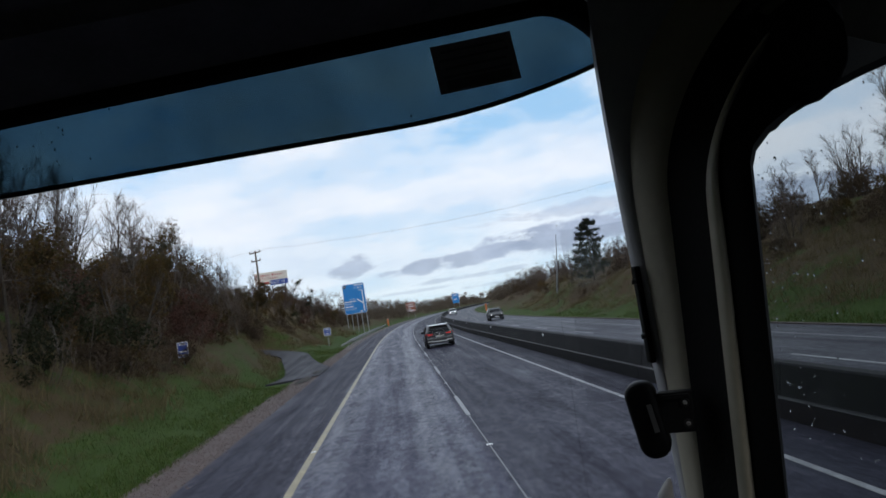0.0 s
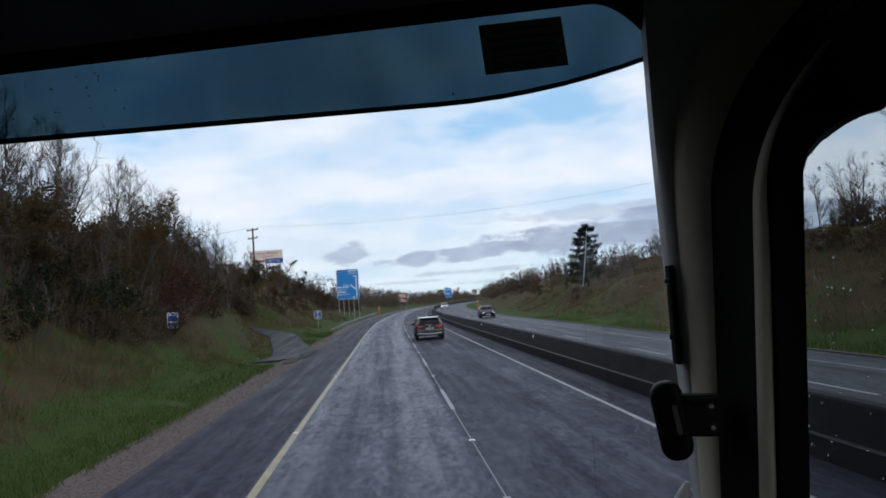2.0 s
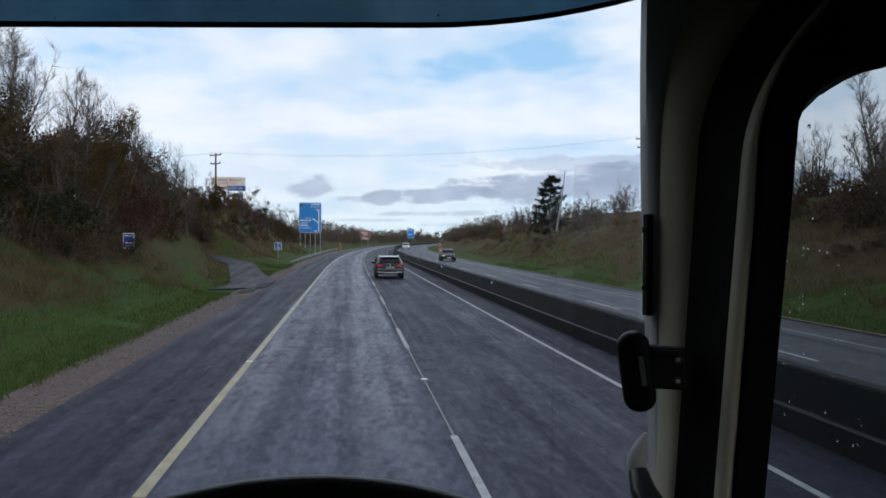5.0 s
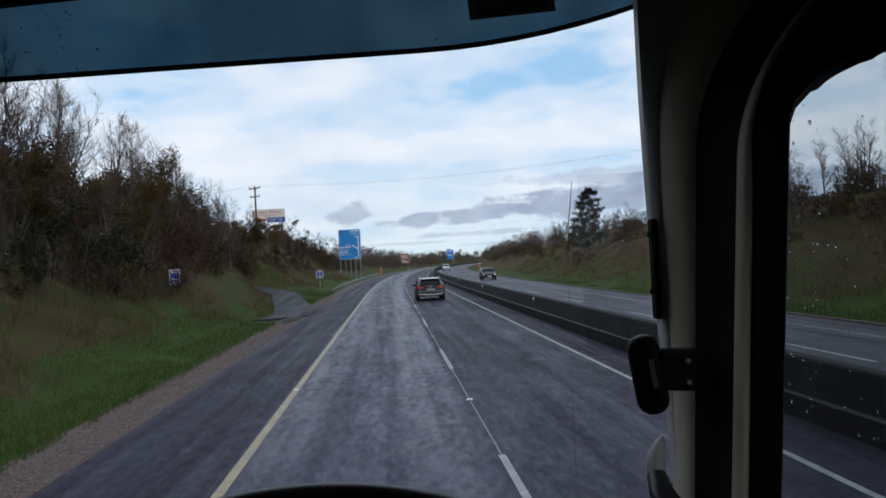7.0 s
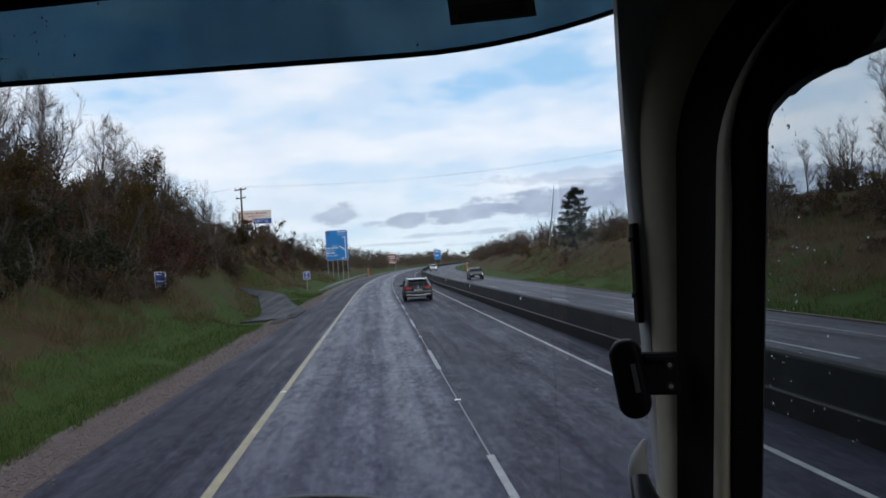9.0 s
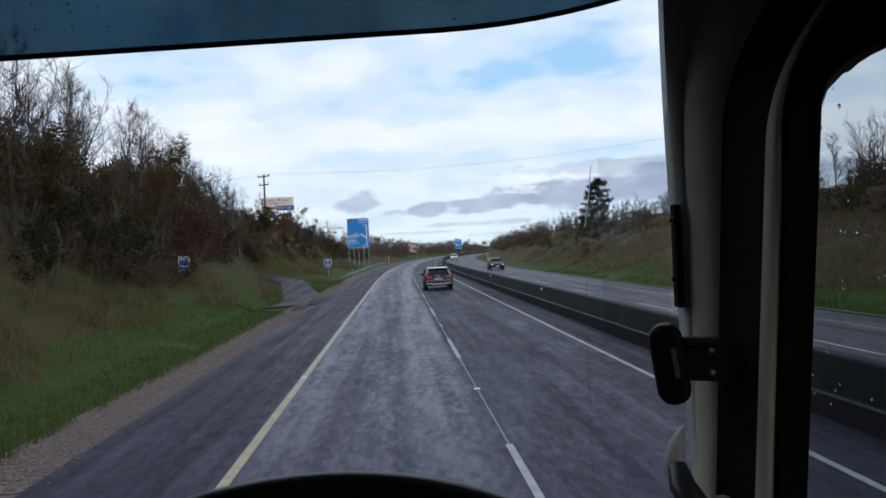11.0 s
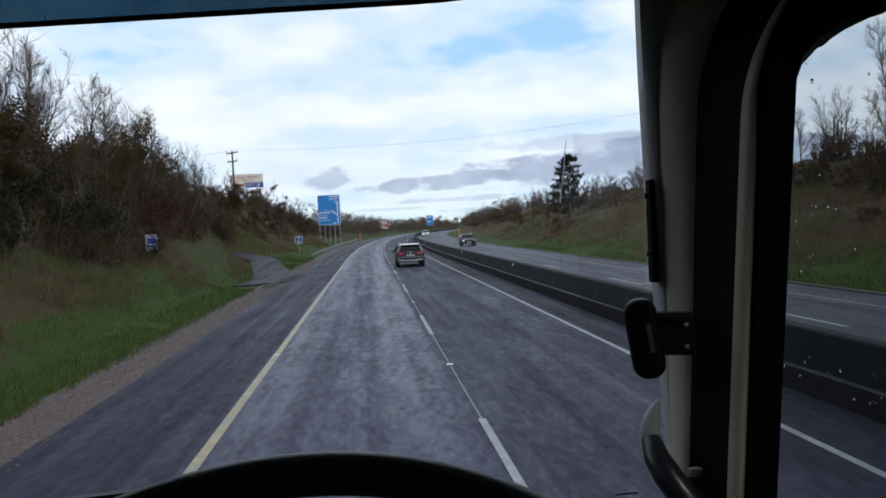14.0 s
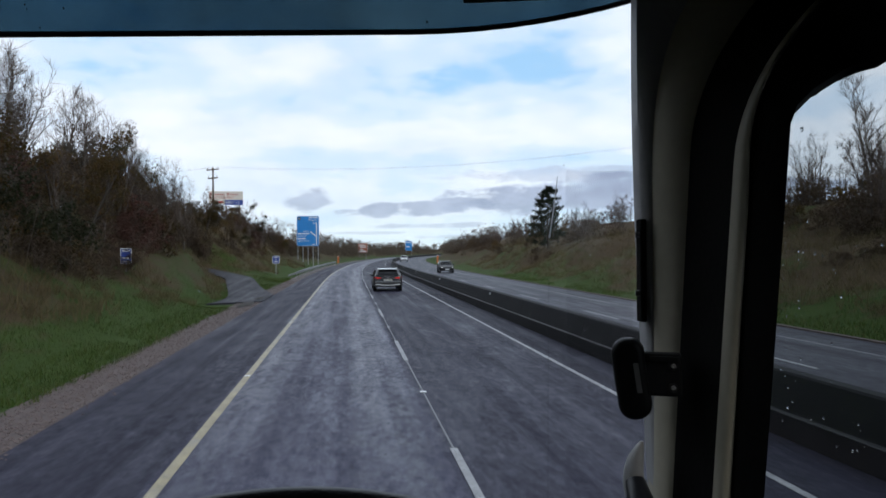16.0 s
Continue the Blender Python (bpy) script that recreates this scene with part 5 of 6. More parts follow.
def build_far_woods():
    """Hedges and woods along the bend and on the low ridge beyond."""
    rnd = random.Random(4)
    verts, faces = [], []
    for k in range(520):
        y = rnd.uniform(165, 560)
        if rnd.random() < 0.55:
            u = -9 - abs(rnd.gauss(0, 7)) - (2 if y < 230 else 0)
            hgt = rnd.uniform(3.0, 6.5)
        else:
            u = FAR_EDGE + 7 + abs(rnd.gauss(0, 8))
            hgt = rnd.uniform(2.5, 5.5)
        c = on_ground(u, y)
        cs = [(c + Vector((rnd.gauss(0, 1.4), rnd.gauss(0, 1.4), rnd.uniform(0.1, 0.85) * hgt)), rnd.uniform(0.7, 1.35)) for _ in range(9)]
        v, f = leaf_cloud(rnd, cs, 270, 0.15, 1.0)
        o = len(verts)
        verts += v
        faces += [tuple(i + o for i in q) for q in f]
    for k in range(320):
        x = rnd.uniform(-260, 420)
        y = rnd.uniform(600, 900)
        z = 4 + 12 * (0.5 + 0.5 * noise.noise(Vector((x * 0.008, 0.5, 0)))) * (y - 560) / 200
        cs = [(Vector((x + rnd.gauss(0, 5), y, z * rnd.uniform(0.1, 1.0))), rnd.uniform(2.2, 4.0)) for _ in range(8)]
        v, f = leaf_cloud(rnd, cs, 190, 0.75, 1.0)
        o = len(verts)
        verts += v
        faces += [tuple(i + o for i in q) for q in f]
    ob = raw("far_woods", verts, faces, M["far_wood"])
    tagged(ob, "distant brown-green hedges and woods along the bend", "woods", kind="stuff")


def blades(rnd, spots, tall, wide, bend_by):
    verts, faces = [], []
    for p, s in spots:
        a = rnd.uniform(0, 2 * math.pi)
        side = Vector((math.cos(a), math.sin(a), 0)) * wide * s
        h = tall * s * rnd.uniform(0.5, 1.3)
        tip = Vector((rnd.gauss(0, bend_by), rnd.gauss(0, bend_by), 1)) * h
        k = len(verts)
        verts += [p - side, p + side, p + tip * 0.55 + side * 0.6, p + tip * 0.55 - side * 0.6, p + tip]
        faces += [(k, k + 1, k + 2, k + 3), (k + 3, k + 2, k + 4)]
    return verts, faces


def build_grass():
    rnd = random.Random(33)
    spots = []
    for k in range(42000):
        y = 9 + 65 * rnd.random() ** 1.5
        u = GRAVEL + 0.05 + 0.22 * noise.noise(Vector((3.3, y * 0.9, 1.0))) - abs(rnd.gauss(0, 2.6))
        if noise.noise(Vector((u * 0.5, y * 0.4, 9.1))) < -0.25 or track_at(u, y)[0] < 0.05:
            continue
        spots.append((on_ground(u, y, 0.01), rnd.uniform(0.6, 1.2)))
    for k in range(14000):
        y = 16 + 60 * rnd.random() ** 1.4
        u = FAR_EDGE + 0.25 + abs(rnd.gauss(0, 2.4))
        if noise.noise(Vector((u * 0.4, y * 0.3, 5.1))) > -0.2:
            spots.append((on_ground(u, y, 0.01), rnd.uniform(0.8, 1.7)))
    ob = raw("verge_grass", *blades(rnd, spots, 0.13, 0.008, 0.35), M["blade"])
    tagged(ob, "short wet green grass on the verges", "grass", kind="stuff")
    spots = []
    for k in range(4600):
        y = 10 + 110 * rnd.random() ** 1.8
        u = GRAVEL - 2.2 - rnd.random() * 10
        if noise.noise(Vector((u * 0.22, y * 0.18, 2.1))) < -0.12 or track_at(u, y)[0] < 0.4:
            continue
        c = on_ground(u, y, 0.03)
        for _ in range(13):
            spots.append((c + Vector((rnd.gauss(0, 0.16), rnd.gauss(0, 0.16), 0)), rnd.uniform(0.6, 1.3)))
    for k in range(2200):
        y = 15 + 100 * rnd.random() ** 1.6
        u = FAR_EDGE + 2.6 + rnd.random() * 10
        c = on_ground(u, y, 0.03)
        for _ in range(14):
            spots.append((c + Vector((rnd.gauss(0, 0.2), rnd.gauss(0, 0.2), 0)), rnd.uniform(0.6, 1.3)))
    ob = raw("dead_grass", *blades(rnd, spots, 0.42, 0.012, 0.5), M["straw"])
    tagged(ob, "tufts of long dead straw-coloured grass on the slope", "grass", kind="stuff")
    # loose stones of the gravel edge
    verts, faces = [], []
    for k in range(5200):
        y = 9 + 60 * rnd.random() ** 1.8
        u = rnd.uniform(GRAVEL - 0.15, EDGE - 0.02) + (rnd.random() < 0.04) * 0.25
        r = rnd.uniform(0.012, 0.034)
        c = Vector((bend(y) + u, y, 0.0 if u < EDGE else 0.006))
        o = len(verts)
        for dx, dy, dz in ((1, 0, 0), (-1, 0, 0), (0, 1, 0), (0, -1, 0), (0, 0, 1), (0, 0, -0.6)):
            verts.append(c + Vector((dx, dy, dz * 0.7)) * r * rnd.uniform(0.7, 1.3))
        for a, b in ((0, 2), (2, 1), (1, 3), (3, 0)):
            faces += [(o + a, o + b, o + 4), (o + b, o + a, o + 5)]
    ob = raw("gravel_stones", verts, faces, M["stone"])
    tagged(ob, "loose brown and grey stones along the asphalt's edge", "gravel", kind="stuff")


build_plants()
build_far_woods()
build_grass()


# ---- road vehicles ----
def build_car(name, m, paint, roof_paint, label, group="", lamps=True):
    """A sport utility car or hatchback: skin lofted over cross-sections from tail (y = 0) to nose (y = 4.4)."""
    car = thing(name, m, label, "car", group)
    # y, half width at sill / waist / roof, z of sill / waist / roof
    st = [(0.00, 0.80, 0.83, 0.60, 0.42, 0.98, 1.02), (0.10, 0.86, 0.89, 0.64, 0.34, 1.02, 1.30), (0.45, 0.90, 0.92, 0.66, 0.30, 1.03, 1.56), (1.10, 0.91, 0.92, 0.68, 0.28, 1.01, 1.62),
          (2.00, 0.91, 0.92, 0.69, 0.28, 0.98, 1.61), (2.55, 0.91, 0.92, 0.67, 0.28, 0.97, 1.53), (3.15, 0.91, 0.91, 0.70, 0.28, 0.96, 1.12), (3.45, 0.91, 0.90, 0.74, 0.28, 0.94, 1.00), (4.15, 0.88, 0.85, 0.66, 0.30, 0.80, 0.86), (4.38, 0.76, 0.76, 0.56, 0.36, 0.68, 0.72)]
    rings = []
    for y, ws, ww, wr, zs, zw, zr in st:
        half = [(0, zs), (ws * 0.86, zs), (ws, zs + 0.10), (ww + 0.012, (zs + zw) * 0.5), (ww, zw), (wr + (ww - wr) * 0.28, zw + (zr - zw) * 0.68), (wr * 0.94, zr - 0.035 * (zr > zw + 0.1)), (wr * 0.55, zr)]
        rings.append([(x, y, z) for x, z in half] + [(0, y, zr + 0.012)] + [(-x, y, z) for x, z in reversed(half[1:])])
    part("body", loft(rings), paint, car, smooth=True)
    part("roof", loft([[(x * w, y, z + 0.014 + 0.012 * (1 - x * x)) for x in (-1, -0.5, 0, 0.5, 1)] + [(x * w, y, z - 0.01) for x in (1, -1)] for y, w, z in ((0.40, 0.60, 1.545), (1.1, 0.63, 1.612), (2.0, 0.64, 1.602), (2.5, 0.62, 1.53))]), roof_paint, car, smooth=True)
    # glass
    part("rear_window", loft([[(-w, y, z), (w, y, z), (w, y - 0.02, z + 0.01), (-w, y - 0.02, z + 0.01)] for y, z, w in ((0.035, 1.06, 0.66), (0.088, 1.26, 0.62), (0.30, 1.475, 0.56))]), M["car_glass"], car, "dark tinted rear window", smooth=True)
    part("windscreen", loft([[(-w, y, z), (w, y, z), (w, y + 0.03, z + 0.012), (-w, y + 0.03, z + 0.012)] for y, z, w in ((2.60, 1.50, 0.62), (2.9, 1.30, 0.68), (3.2, 1.08, 0.72))]), M["car_glass"], car, smooth=True)
    for s in (-1, 1):
        for y0, y1 in ((0.62, 1.18), (1.24, 2.02), (2.08, 2.86)):
            t1 = 1.50 - 0.16 * (y1 > 2.5) - 0.02 * (y0 < 1)
            q = [(s * 0.925, y0, 1.03), (s * 0.925, y1, 1.01), (s * (0.765 if y1 < 2.5 else 0.84), y1 - (0.42 if y1 > 2.5 else 0.0), t1 + 0.06 if y1 > 2.5 else t1), (s * 0.765, y0 + (0.22 if y0 < 1 else 0), 1.50)]
            part("side_window", loft([q, [(x + s * 0.008, y, z) for x, y, z in q]]), M["car_glass"], car)
        part("roof_rail", tube([(s * 0.62, 0.62, 1.60), (s * 0.625, 0.8, 1.665), (s * 0.635, 1.9, 1.67), (s * 0.63, 2.25, 1.60)], 0.018, 6), M["satin"], car, smooth=True)
        part("door_mirror", box(s * 1.0 - 0.10, s * 1.0 + 0.10, 2.62, 2.78, 1.02, 1.17, 0.04), paint, car)
        wing = part("tail_lamp", loft([[(s * 0.44, -0.012, 0.93), (s * 0.44, -0.012, 0.99), (s * 0.44, 0.03, 0.99), (s * 0.44, 0.03, 0.93)], [(s * 0.74, 0.0, 0.90), (s * 0.74, 0.0, 1.03), (s * 0.74, 0.05, 1.03), (s * 0.74, 0.05, 0.90)], [(s * 0.90, 0.10, 0.91), (s * 0.90, 0.08, 1.03), (s * 0.84, 0.16, 1.03), (s * 0.84, 0.16, 0.91)]]), M["tail"], car, "lit red tail lamp")
        part("fog_lamp", box(s * 0.66 - 0.11, s * 0.66 + 0.11, -0.055, -0.03, 0.44, 0.49, 0.01), M["red"], car)
        if lamps:
            part("headlamp", box(s * 0.62 - 0.16, s * 0.62 + 0.16, 4.20, 4.36, 0.62, 0.74, 0.04), M["head"], car, "lit white headlamp")
        for y in (0.78, 3.48):
            w = part("wheel", rod((s * 0.72, y, 0.345), (s * 0.925, y, 0.345), 0.345, sides=28), M["tyre"], car, "black tyre")
            part("rim", rod((s * 0.90, y, 0.345), (s * 0.935, y, 0.345), 0.225, sides=20), M["alloy"], w)
            arch = tube([(s * 0.915, y + 0.40 * math.cos(a), 0.345 + 0.40 * math.sin(a)) for a in (math.pi * k / 12 for k in range(13))], 0.03, 6)
            part("wheel_arch", arch, M["plastic"], car, smooth=True)
    part("spoiler", box(-0.60, 0.60, 0.18, 0.48, 1.535, 1.575, 0.014), M["car_black"], car)
    part("aerial_fin", loft([[(-0.02, 0.62, 1.61), (0.02, 0.62, 1.61), (0.0, 0.66, 1.70)], [(-0.02, 0.80, 1.62), (0.02, 0.80, 1.62), (0.0, 0.74, 1.66)]]), M["car_black"], car)
    part("rear_bumper", box(-0.86, 0.86, -0.06, 0.14, 0.34, 0.66, 0.05), M["plastic"], car, "black plastic rear bumper", smooth=True)
    part("bumper_upper", box(-0.84, 0.84, -0.045, 0.1, 0.665, 0.74, 0.02), roof_paint, car, smooth=True)
    part("tailgate_panel", box(-0.50, 0.50, -0.028, 0.02, 0.70, 0.90, 0.012), paint, car)
    tr = [(-0.78, 0.46), (-0.52, 0.46), (-0.40, 0.41), (0.40, 0.41), (0.52, 0.46), (0.78, 0.46), (0.78, 0.52), (0.50, 0.53), (0.38, 0.48), (-0.38, 0.48), (-0.50, 0.53), (-0.78, 0.52)]
    part("skid_trim", loft([[(x, -0.085, z) for x, z in tr], [(x, -0.055, z) for x, z in tr]]), M["satin"], car, "satin silver skid trim")
    pl = part("number_plate", box(-0.26, 0.26, -0.045, -0.03, 0.755, 0.865, 0.006), M["plate"], car)
    for x0, x1 in ((-0.25, -0.205), (-0.17, -0.05), (-0.02, 0.06), (0.09, 0.22)):
        part("plate_bar", box(x0, x1, -0.049, -0.0455, 0.78, 0.84), M["deep_blue"] if x0 < -0.2 else M["sign_black"], pl)
    part("front_plate", box(-0.26, 0.26, 4.39, 4.405, 0.44, 0.55), M["sign_white"], car)
    part("grille", box(-0.42, 0.42, 4.30, 4.385, 0.56, 0.70, 0.02), M["plastic"], car)
    part("badge", rod((0, -0.02, 0.955), (0, -0.03, 0.955), 0.045, sides=16), M["satin"], car)
    part("wiper", box(-0.24, 0.12, 0.015, 0.03, 1.075, 1.09), M["satin"], car)
    return car


build_car("car", pose(2.6, 49.0, 0) @ Matrix.Diagonal((1.06, 1, 0.95, 1)), M["car_dark"], M["car_roof"], "dark grey sport utility car with lit tail lamps", lamps=False)
build_car("car", road_pose(11.8, 92, 0, 180) @ Matrix.Diagonal((0.97, 0.93, 0.91, 1)), M["car_black"], M["car_black"], "small black oncoming car with lit headlamps", "oncoming cars")
build_car("car", road_pose(9.0, 190, 0, 180), M["car_silver"], M["car_silver"], "pale silver oncoming car with lit headlamps", "oncoming cars")


# ---- signs, posts and rails ----
def board(parent, w, h, z, mat, y=0.0, frame_mat=None, t=0.05, r=0.12):
    bm = box(-w / 2, w / 2, y, y + t, z, z + h)
    bmesh.ops.bevel(bm, geom=[e for e in bm.edges if abs(e.verts[0].co.y - e.verts[1].co.y) > t * 0.5], offset=r, segments=4, affect="EDGES")
    p = part("panel", bm, mat, parent)
    if frame_mat:
        b = 0.05
        for x0, x1, z0, z1 in ((-w / 2 + r, w / 2 - r, z + b * 0.4, z + b * 1.4), (-w / 2 + r, w / 2 - r, z + h - b * 1.4, z + h - b * 0.4), (-w / 2 + b * 0.4, -w / 2 + b * 1.4, z + r, z + h - r), (w / 2 - b * 1.4, w / 2 - b * 0.4, z + r, z + h - r)):
            part("border", box(x0, x1, y - 0.006, y - 0.001, z0, z1), frame_mat, p)
    return p


def text_pose(x, z, y):
    return pose(x, y, z, 90, 0, 0)


def build_direction_sign():
    u, y = -8.6, 128.0
    g = on_ground(u, y)
    s = thing("direction_sign", pose(bend(y) + u, y, 0, 0, 0, -3), "large blue motorway direction sign on grey posts", "road sign")
    W, H, Z = 3.9, 5.3, 3.75
    p = board(s, W, H, Z, M["blue_sign"], frame_mat=M["sign_white"], r=0.16)
    f = -0.006
    for x, t, size in ((0.15, "DUBLIN", 0.40), (0.85, "M8", 0.42)):
        lettering(t, size, text_pose(x - 0.0, Z + (4.42 if t == "DUBLIN" else 3.86), f), M["sign_white"], p, spread=1.05)
    lettering("R639", 0.42, text_pose(-0.80, Z + 2.42, f), M["sign_white"], p, spread=1.05)
    lettering("FERMOY", 0.40, text_pose(-1.78, Z + 1.60, f), M["sign_white"], p, spread=1.05)
    lettering("KILWORTH", 0.38, text_pose(-1.78, Z + 0.72, f), M["sign_white"], p, spread=1.0)
    for x0, x1, z0 in ((0.15, 0.75, 4.90), (0.85, 1.75, 4.90), (-1.78, -1.15, 2.08), (-1.02, -0.45, 2.08), (-0.32, 0.20, 2.08), (-1.78, -1.25, 1.20), (-1.12, -0.40, 1.20), (0.75, 1.15, 0.22)):
        part("word_bar", box(x0, x1, f - 0.004, f + 0.003, Z + z0, Z + z0 + 0.20), M["sign_white"], p)
    ex = part("exit_box", box(-1.78, -1.25, f - 0.003, f + 0.004, Z + 4.62, Z + 5.08), M["sign_black"], p, "black box with the exit number")
    lettering("14", 0.40, text_pose(-1.73, Z + 4.70, f - 0.004), M["sign_white"], ex)
    part("arrow_stem", box(1.40, 1.58, f - 0.004, f + 0.003, Z + 0.25, Z + 4.15), M["sign_white"], p)
    a, b = Vector((1.40, 0, Z + 1.75)), Vector((0.42, 0, Z + 2.52))
    d = (b - a).normalized()
    nrm = Vector((-d.z, 0, d.x)) * 0.10
    q = [a + nrm, b + nrm, b - nrm, a - nrm]
    part("arrow_branch", loft([[(v.x, f - 0.004, v.z) for v in q], [(v.x, f + 0.003, v.z) for v in q]]), M["sign_white"], p)
    for k in range(5):
        x = -1.75 + 3.5 * k / 4
        part("post", rod((x, 0.10, height(u + x, y) - 0.3), (x, 0.10, Z + H - 0.3), 0.065, sides=12), M["post"], s)


def build_small_signs():
    # brown sign past the bend
    y = 262.0
    s = thing("tourist_sign", road_pose(-8.4, y, 0), "reddish-brown tourist sign far along the road", "road sign")
    p = board(s, 3.4, 3.4, 2.4, M["brown_sign"], frame_mat=M["sign_white"])
    for x0, x1, z in ((-1.3, 1.1, 4.9), (-0.9, 1.2, 4.2), (-1.2, 0.2, 3.3), (-1.2, 1.2, 2.7)):
        part("word_bar", box(x0, x1, -0.012, -0.002, z, z + 0.3), M["sign_white"], p)
    for x in (-1.2, 1.2):
        part("post", rod((x, 0.1, height(-8.4 + x, y) - 0.3), (x, 0.1, 5.5), 0.06), M["post"], s)
    y = 420.0
    s = thing("direction_sign", road_pose(-8.0, y, 0), "second blue direction sign far beyond the bend", "road sign")
    p = board(s, 3.9, 5.6, 3.2, M["blue_sign"], frame_mat=M["sign_white"])
    part("word_bar", box(-1.4, 1.2, -0.012, -0.002, 7.6, 8.0), M["sign_white"], p)
    part("word_bar", box(-1.4, 0.6, -0.012, -0.002, 5.2, 5.7), M["sign_white"], p)
    for x in (-1.5, 1.5):
        part("post", rod((x, 0.1, height(-8.0 + x, y) - 0.3), (x, 0.1, 8.5), 0.07), M["post"], s)
    # blue location marker on the verge
    u, y = -7.7, 77.0
    g = height(u, y)
    s = thing("location_marker", road_pose(u, y, g), "small blue location marker with white rim on a post", "road sign")
    p = board(s, 0.74, 0.82, 1.15, M["sign_white"], r=0.06, t=0.03)
    part("field", box(-0.32, 0.32, -0.005, 0.002, 1.20, 1.92), M["deep_blue"], p, "deep blue field")
    for w, z in ((0.15, 1.76), (0.06, 1.55), (0.18, 1.32)):
        part("word_bar", box(-w, w, -0.010, -0.006, z, z + 0.10), M["sign_white"], p)
    part("post", rod((0, 0.05, -0.3), (0, 0.05, 1.9), 0.035), M["post"], s)
    # blue marker on the slope, orange posts beyond
    u, y = -10.9, 37.0
    s = thing("marker_post", road_pose(u, y, height(u, y)), "small blue and white marker sign in the rough grass", "marker post")
    part("shaft", box(-0.04, 0.04, 0.0, 0.06, -0.3, 1.05, 0.01), M["post"], s)
    rim = part("plate", box(-0.27, 0.27, -0.026, -0.002, 0.36, 1.14, 0.012), M["sign_white"], s)
    p = part("field", box(-0.23, 0.23, -0.031, -0.027, 0.40, 1.10), M["deep_blue"], rim, "deep blue field")
    for z in (0.98, 0.62, 0.46):
        part("word_bar", box(-0.17, 0.17, -0.036, -0.032, z, z + 0.08), M["sign_white"], rim)
    for u, y in ((-6.6, 172.0), (16.4, 158.0)):
        s = thing("orange_post", road_pose(u, y, height(u, y)), "upright orange roadside emergency telephone post", "roadside post", "orange posts")
        part("shaft", box(-0.16, 0.16, -0.12, 0.12, -0.2, 1.6, 0.04), M["orange"], s)
        part("cap", box(-0.175, 0.175, -0.135, 0.135, 1.605, 1.68, 0.03), M["sign_white"], s)


def build_billboard():
    u, y = -19.3, 112.0
    g = height(u, y) + 1.3
    s = thing("billboard", pose(bend(y) + u, y, g, 0, 0, 4), "cream roadside billboard with red print and blue panel", "billboard")
    p = board(s, 5.0, 2.0, 1.35, M["cream_board"], t=0.06, r=0.03)
    x = -2.3
    for w in (0.34, 0.26, 0.20, 0.28, 0.24, 0.16, 0.16, -0.2, 0.34, 0.26, 0.28, 0.20, 0.16):     # a name in red letters of uneven width
        if w > 0:
            part("word_bar", box(x, x + w * 0.72, -0.012, -0.002, 2.74, 3.10 if w > 0.3 else 2.98), M["red"], p, "red letter bar")
        x += abs(w) * 1.22 + 0.03
    lettering("RESTAURANT", 0.50, text_pose(-2.35, 2.24, -0.006), M["red"], p, "red capital letters", spread=1.22)
    ar = [(-2.2, 1.72), (-1.45, 2.02), (-1.45, 1.86), (-0.35, 1.86), (-0.35, 1.58), (-1.45, 1.58), (-1.45, 1.42)]
    part("arrow", loft([[(x, -0.012, z) for x, z in ar], [(x, -0.002, z) for x, z in ar]]), M["red"], p, "red arrow")
    bp = part("exit_panel", box(-0.15, 2.5, -0.02, -0.002, 1.30, 2.05), M["deep_blue"], p, "blue exit panel")
    lettering("EXIT 14", 0.62, text_pose(-0.05, 1.46, -0.026), M["sign_white"], bp, spread=1.0)
    for x in (-2.0, 0.0, 2.0):
        part("post", rod((x, 0.12, -1.9), (x, 0.12, 3.2), 0.07), M["pole_wood"], s)
        part("brace", rod((x, 0.12, 1.9), (x + 0.1, 1.2, -1.8), 0.045), M["pole_wood"], s)


def build_power_line():
    ends = []
    for u, y, top in ((-17.6, 95.0, 13.6), (37.0, 88.0, 16.0)):
        g = height(u, y)
        s = thing("utility_pole", pose(bend(y) + u, y, g, 0, 0, -40), "wooden utility pole with a double crossarm", "utility pole", "utility poles")
        h = top - g
        part("pole", rod((0, 0, -0.5), (0, 0, h), 0.15, 0.10, 14), M["pole_wood"], s, smooth=True)
        for z, w in ((h - 0.25, 1.1), (h - 1.35, 0.9)):
            part("crossarm", box(-w, w, -0.11, -0.0, z - 0.07, z + 0.07, 0.01), M["pole_wood"], s)
            for x in (-w + 0.08, w - 0.08):
                part("insulator", rod((x, -0.055, z + 0.07), (x, -0.055, z + 0.27), 0.05, 0.03), M["ceramic"], s)
        c, sn = math.cos(radians(-40)), math.sin(radians(-40))
        ends.append([Vector((bend(y) + u + c * x, y + sn * x, g + h + z)) for x, z in ((-1.0, 0.05), (1.0, 0.05), (0.0, 0.15))])
    for k, (a, b) in enumerate(zip(*ends)):
        for p, q in ((a, b), (a, a + (a - b) * 0.9 + Vector((0, 0, 1)))):
            pts = [p.lerp(q, i / 20) - Vector((0, 0, 1.3 * 4 * (i / 20) * (1 - i / 20))) for i in range(21)]
            w = part("overhead_wire", tube(pts, 0.004, 4), M["wire"])
            tagged(w, "thin sagging overhead wire crossing above the road", "wire", "overhead wires")


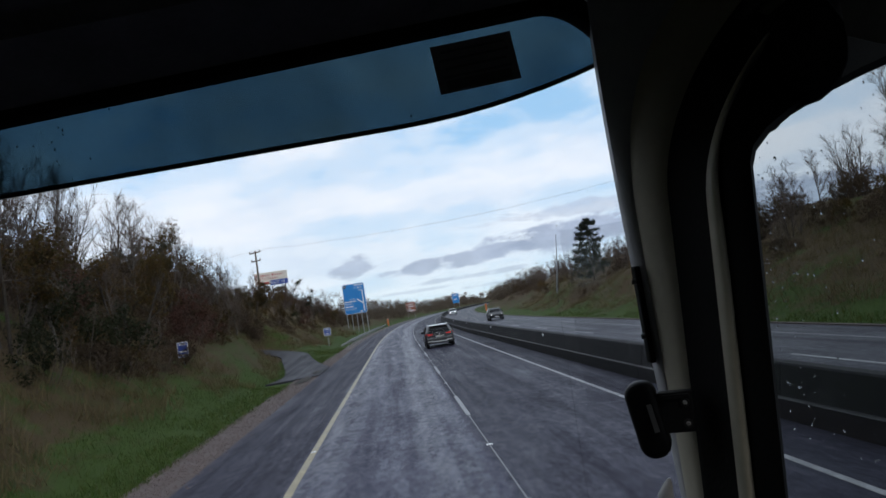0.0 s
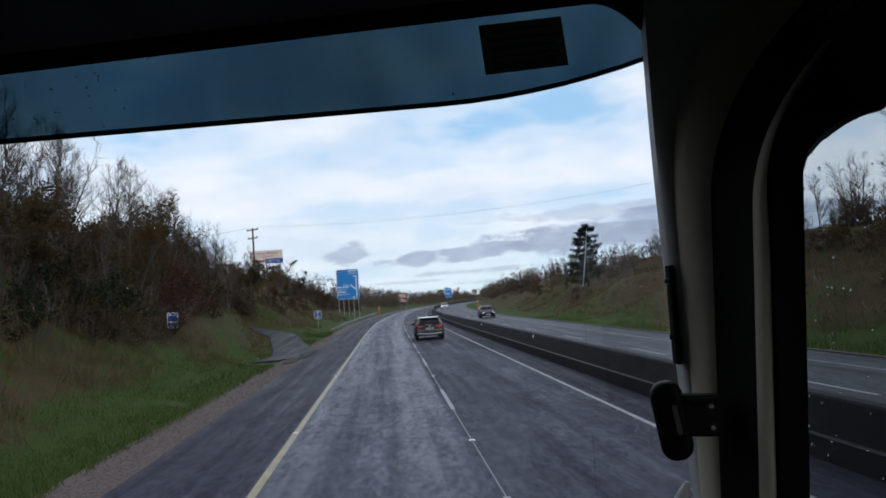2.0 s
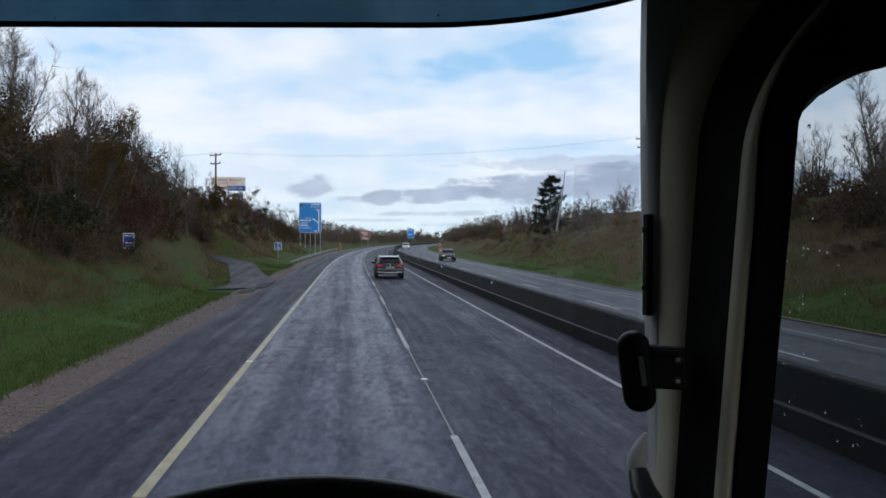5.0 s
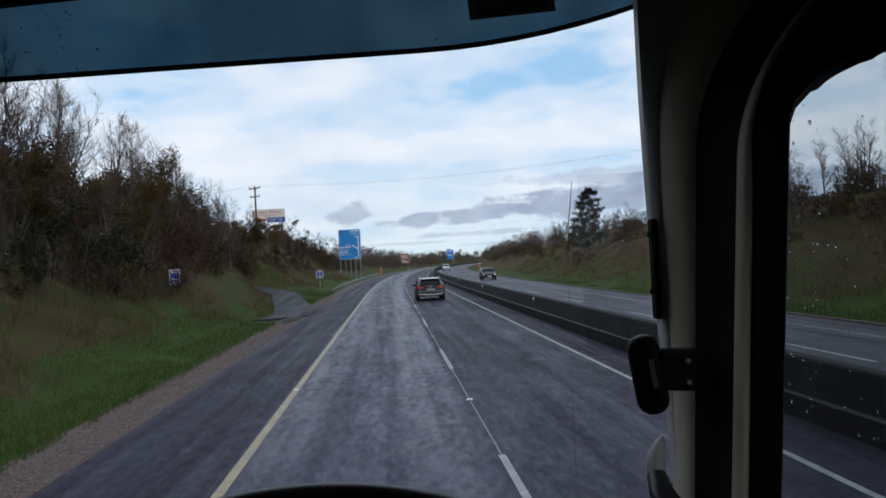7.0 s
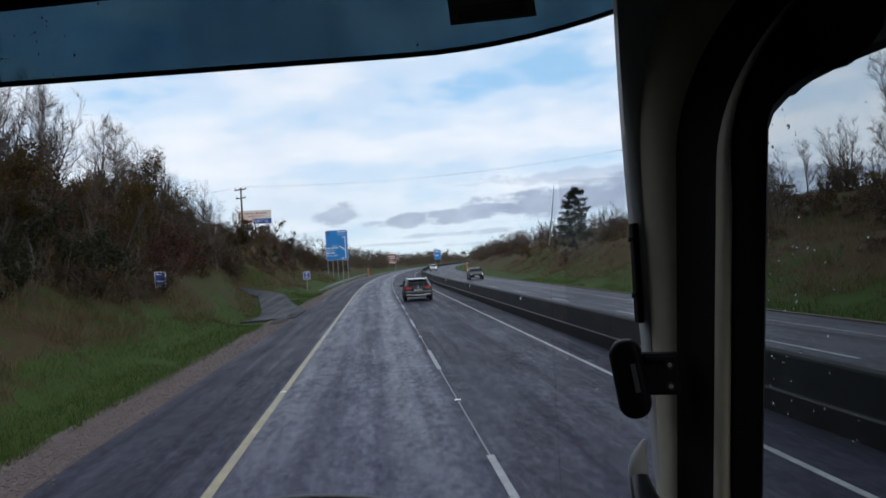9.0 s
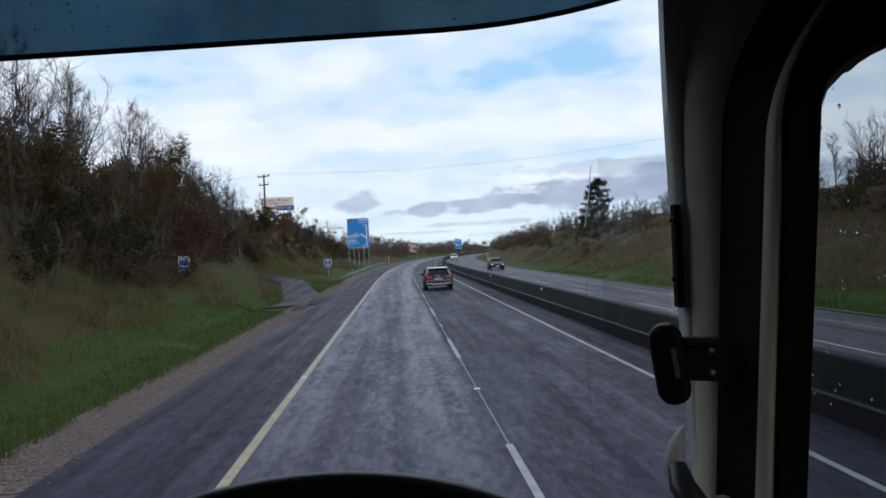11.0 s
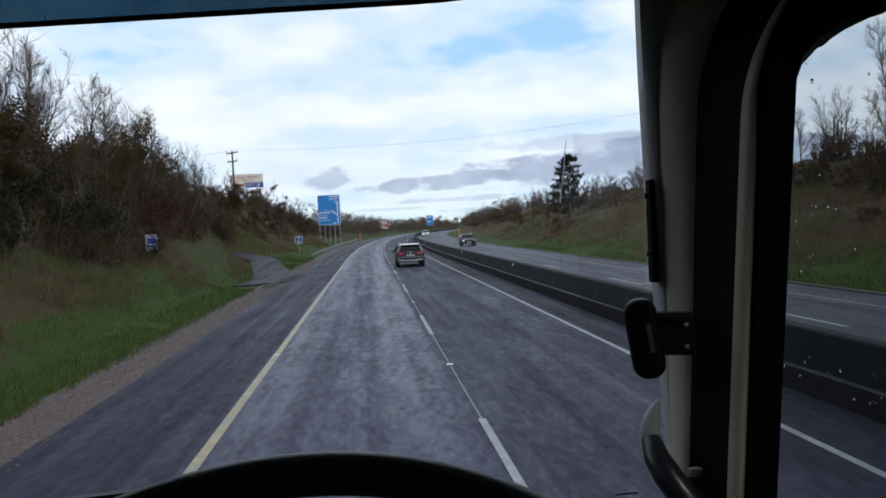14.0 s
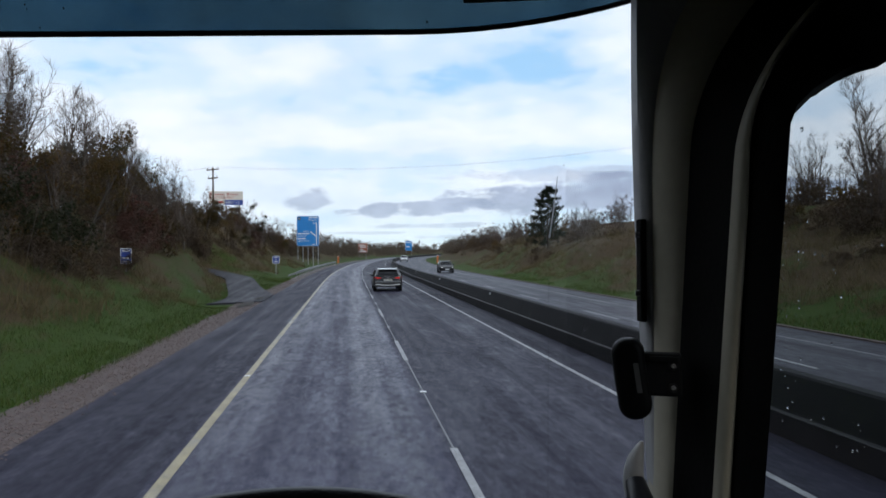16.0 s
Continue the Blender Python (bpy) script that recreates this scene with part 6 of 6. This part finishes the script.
def build_guardrail():
    r = thing("guardrail", pose(0, 0, 0), "galvanised steel guardrail along the verge", "guardrail")
    prof = [(0.0, 0.46), (-0.05, 0.50), (-0.05, 0.55), (0.02, 0.60), (-0.05, 0.65), (-0.05, 0.70), (0.0, 0.75), (0.012, 0.75), (-0.036, 0.70), (-0.036, 0.65), (0.032, 0.60), (-0.036, 0.55), (-0.036, 0.50), (0.012, 0.46)]
    ys = steps((74, 150, 2.0))

    def off(y):
        return -5.30 - (0.9 * ((80 - y) / 6) ** 2 if y < 80 else 0)
    part("beam", loft([[(bend(y) + off(y) - x, y, z * (1 if y > 78 else 0.55 + 0.45 * (y - 74) / 4)) for x, z in prof] for y in ys]), M["steel"], r, smooth=True)
    ps = None
    for k in range(36):
        y = 77 + 2.0 * k
        if ps is None:
            ps = part("post", box(-0.06, -0.01, -0.05, 0.05, -0.3, 0.70), M["post"], r)
            ps.matrix_basis = road_pose(off(y) - 0.02, y)
        else:
            o = ps.copy()
            scene.collection.objects.link(o)
            o.matrix_basis = road_pose(off(y) - 0.02, y)


def build_track():
    """The service track that climbs away from the hard shoulder, with mud washed over its mouth."""
    rings = []
    for i, p in enumerate(TRACK):
        d = (TRACK[min(i + 1, len(TRACK) - 1)] - TRACK[max(i - 1, 0)]).normalized()
        side = Vector((-d.y, d.x, 0)).normalized()
        w = track_half(p.y)
        row = []
        for k in (-1, -0.5, 0, 0.5, 1):
            q = p + side * w * k
            u = min(q.x, EDGE - 0.003)
            row.append(Vector((bend(q.y) + u, q.y, p.z + 0.016 + 0.03 * (1 - k * k))))
        rings.append(row + [v - Vector((0, 0, 0.35)) for v in reversed(row)])
    tagged(part("service_track", loft(rings), M["track"], smooth=True), "wet asphalt service track climbing off the verge", "track", kind="structure")
    rnd = random.Random(3)
    for u, y, w, h in ((-5.35, 38.4, 0.42, 2.3), (-5.2, 42.6, 0.30, 1.2)):
        rim = [(w * math.cos(a) * rnd.uniform(0.6, 1.1), h * math.sin(a) * rnd.uniform(0.7, 1.1)) for a in (2 * math.pi * k / 22 for k in range(22))]
        mud = part("mud_patch", loft([[(x, v, 0.0) for x, v in rim], [(x * 0.8, v * 0.85, 0.05) for x, v in rim]]), M["mud"], smooth=True)
        mud.matrix_world = pose(bend(y) + u, y, 0.012 if y < 40 else 0.03)
        tagged(mud, "patch of wet brown mud beside the asphalt", "mud", "mud patches")


build_direction_sign()
build_small_signs()
build_billboard()
build_power_line()
build_guardrail()
build_track()
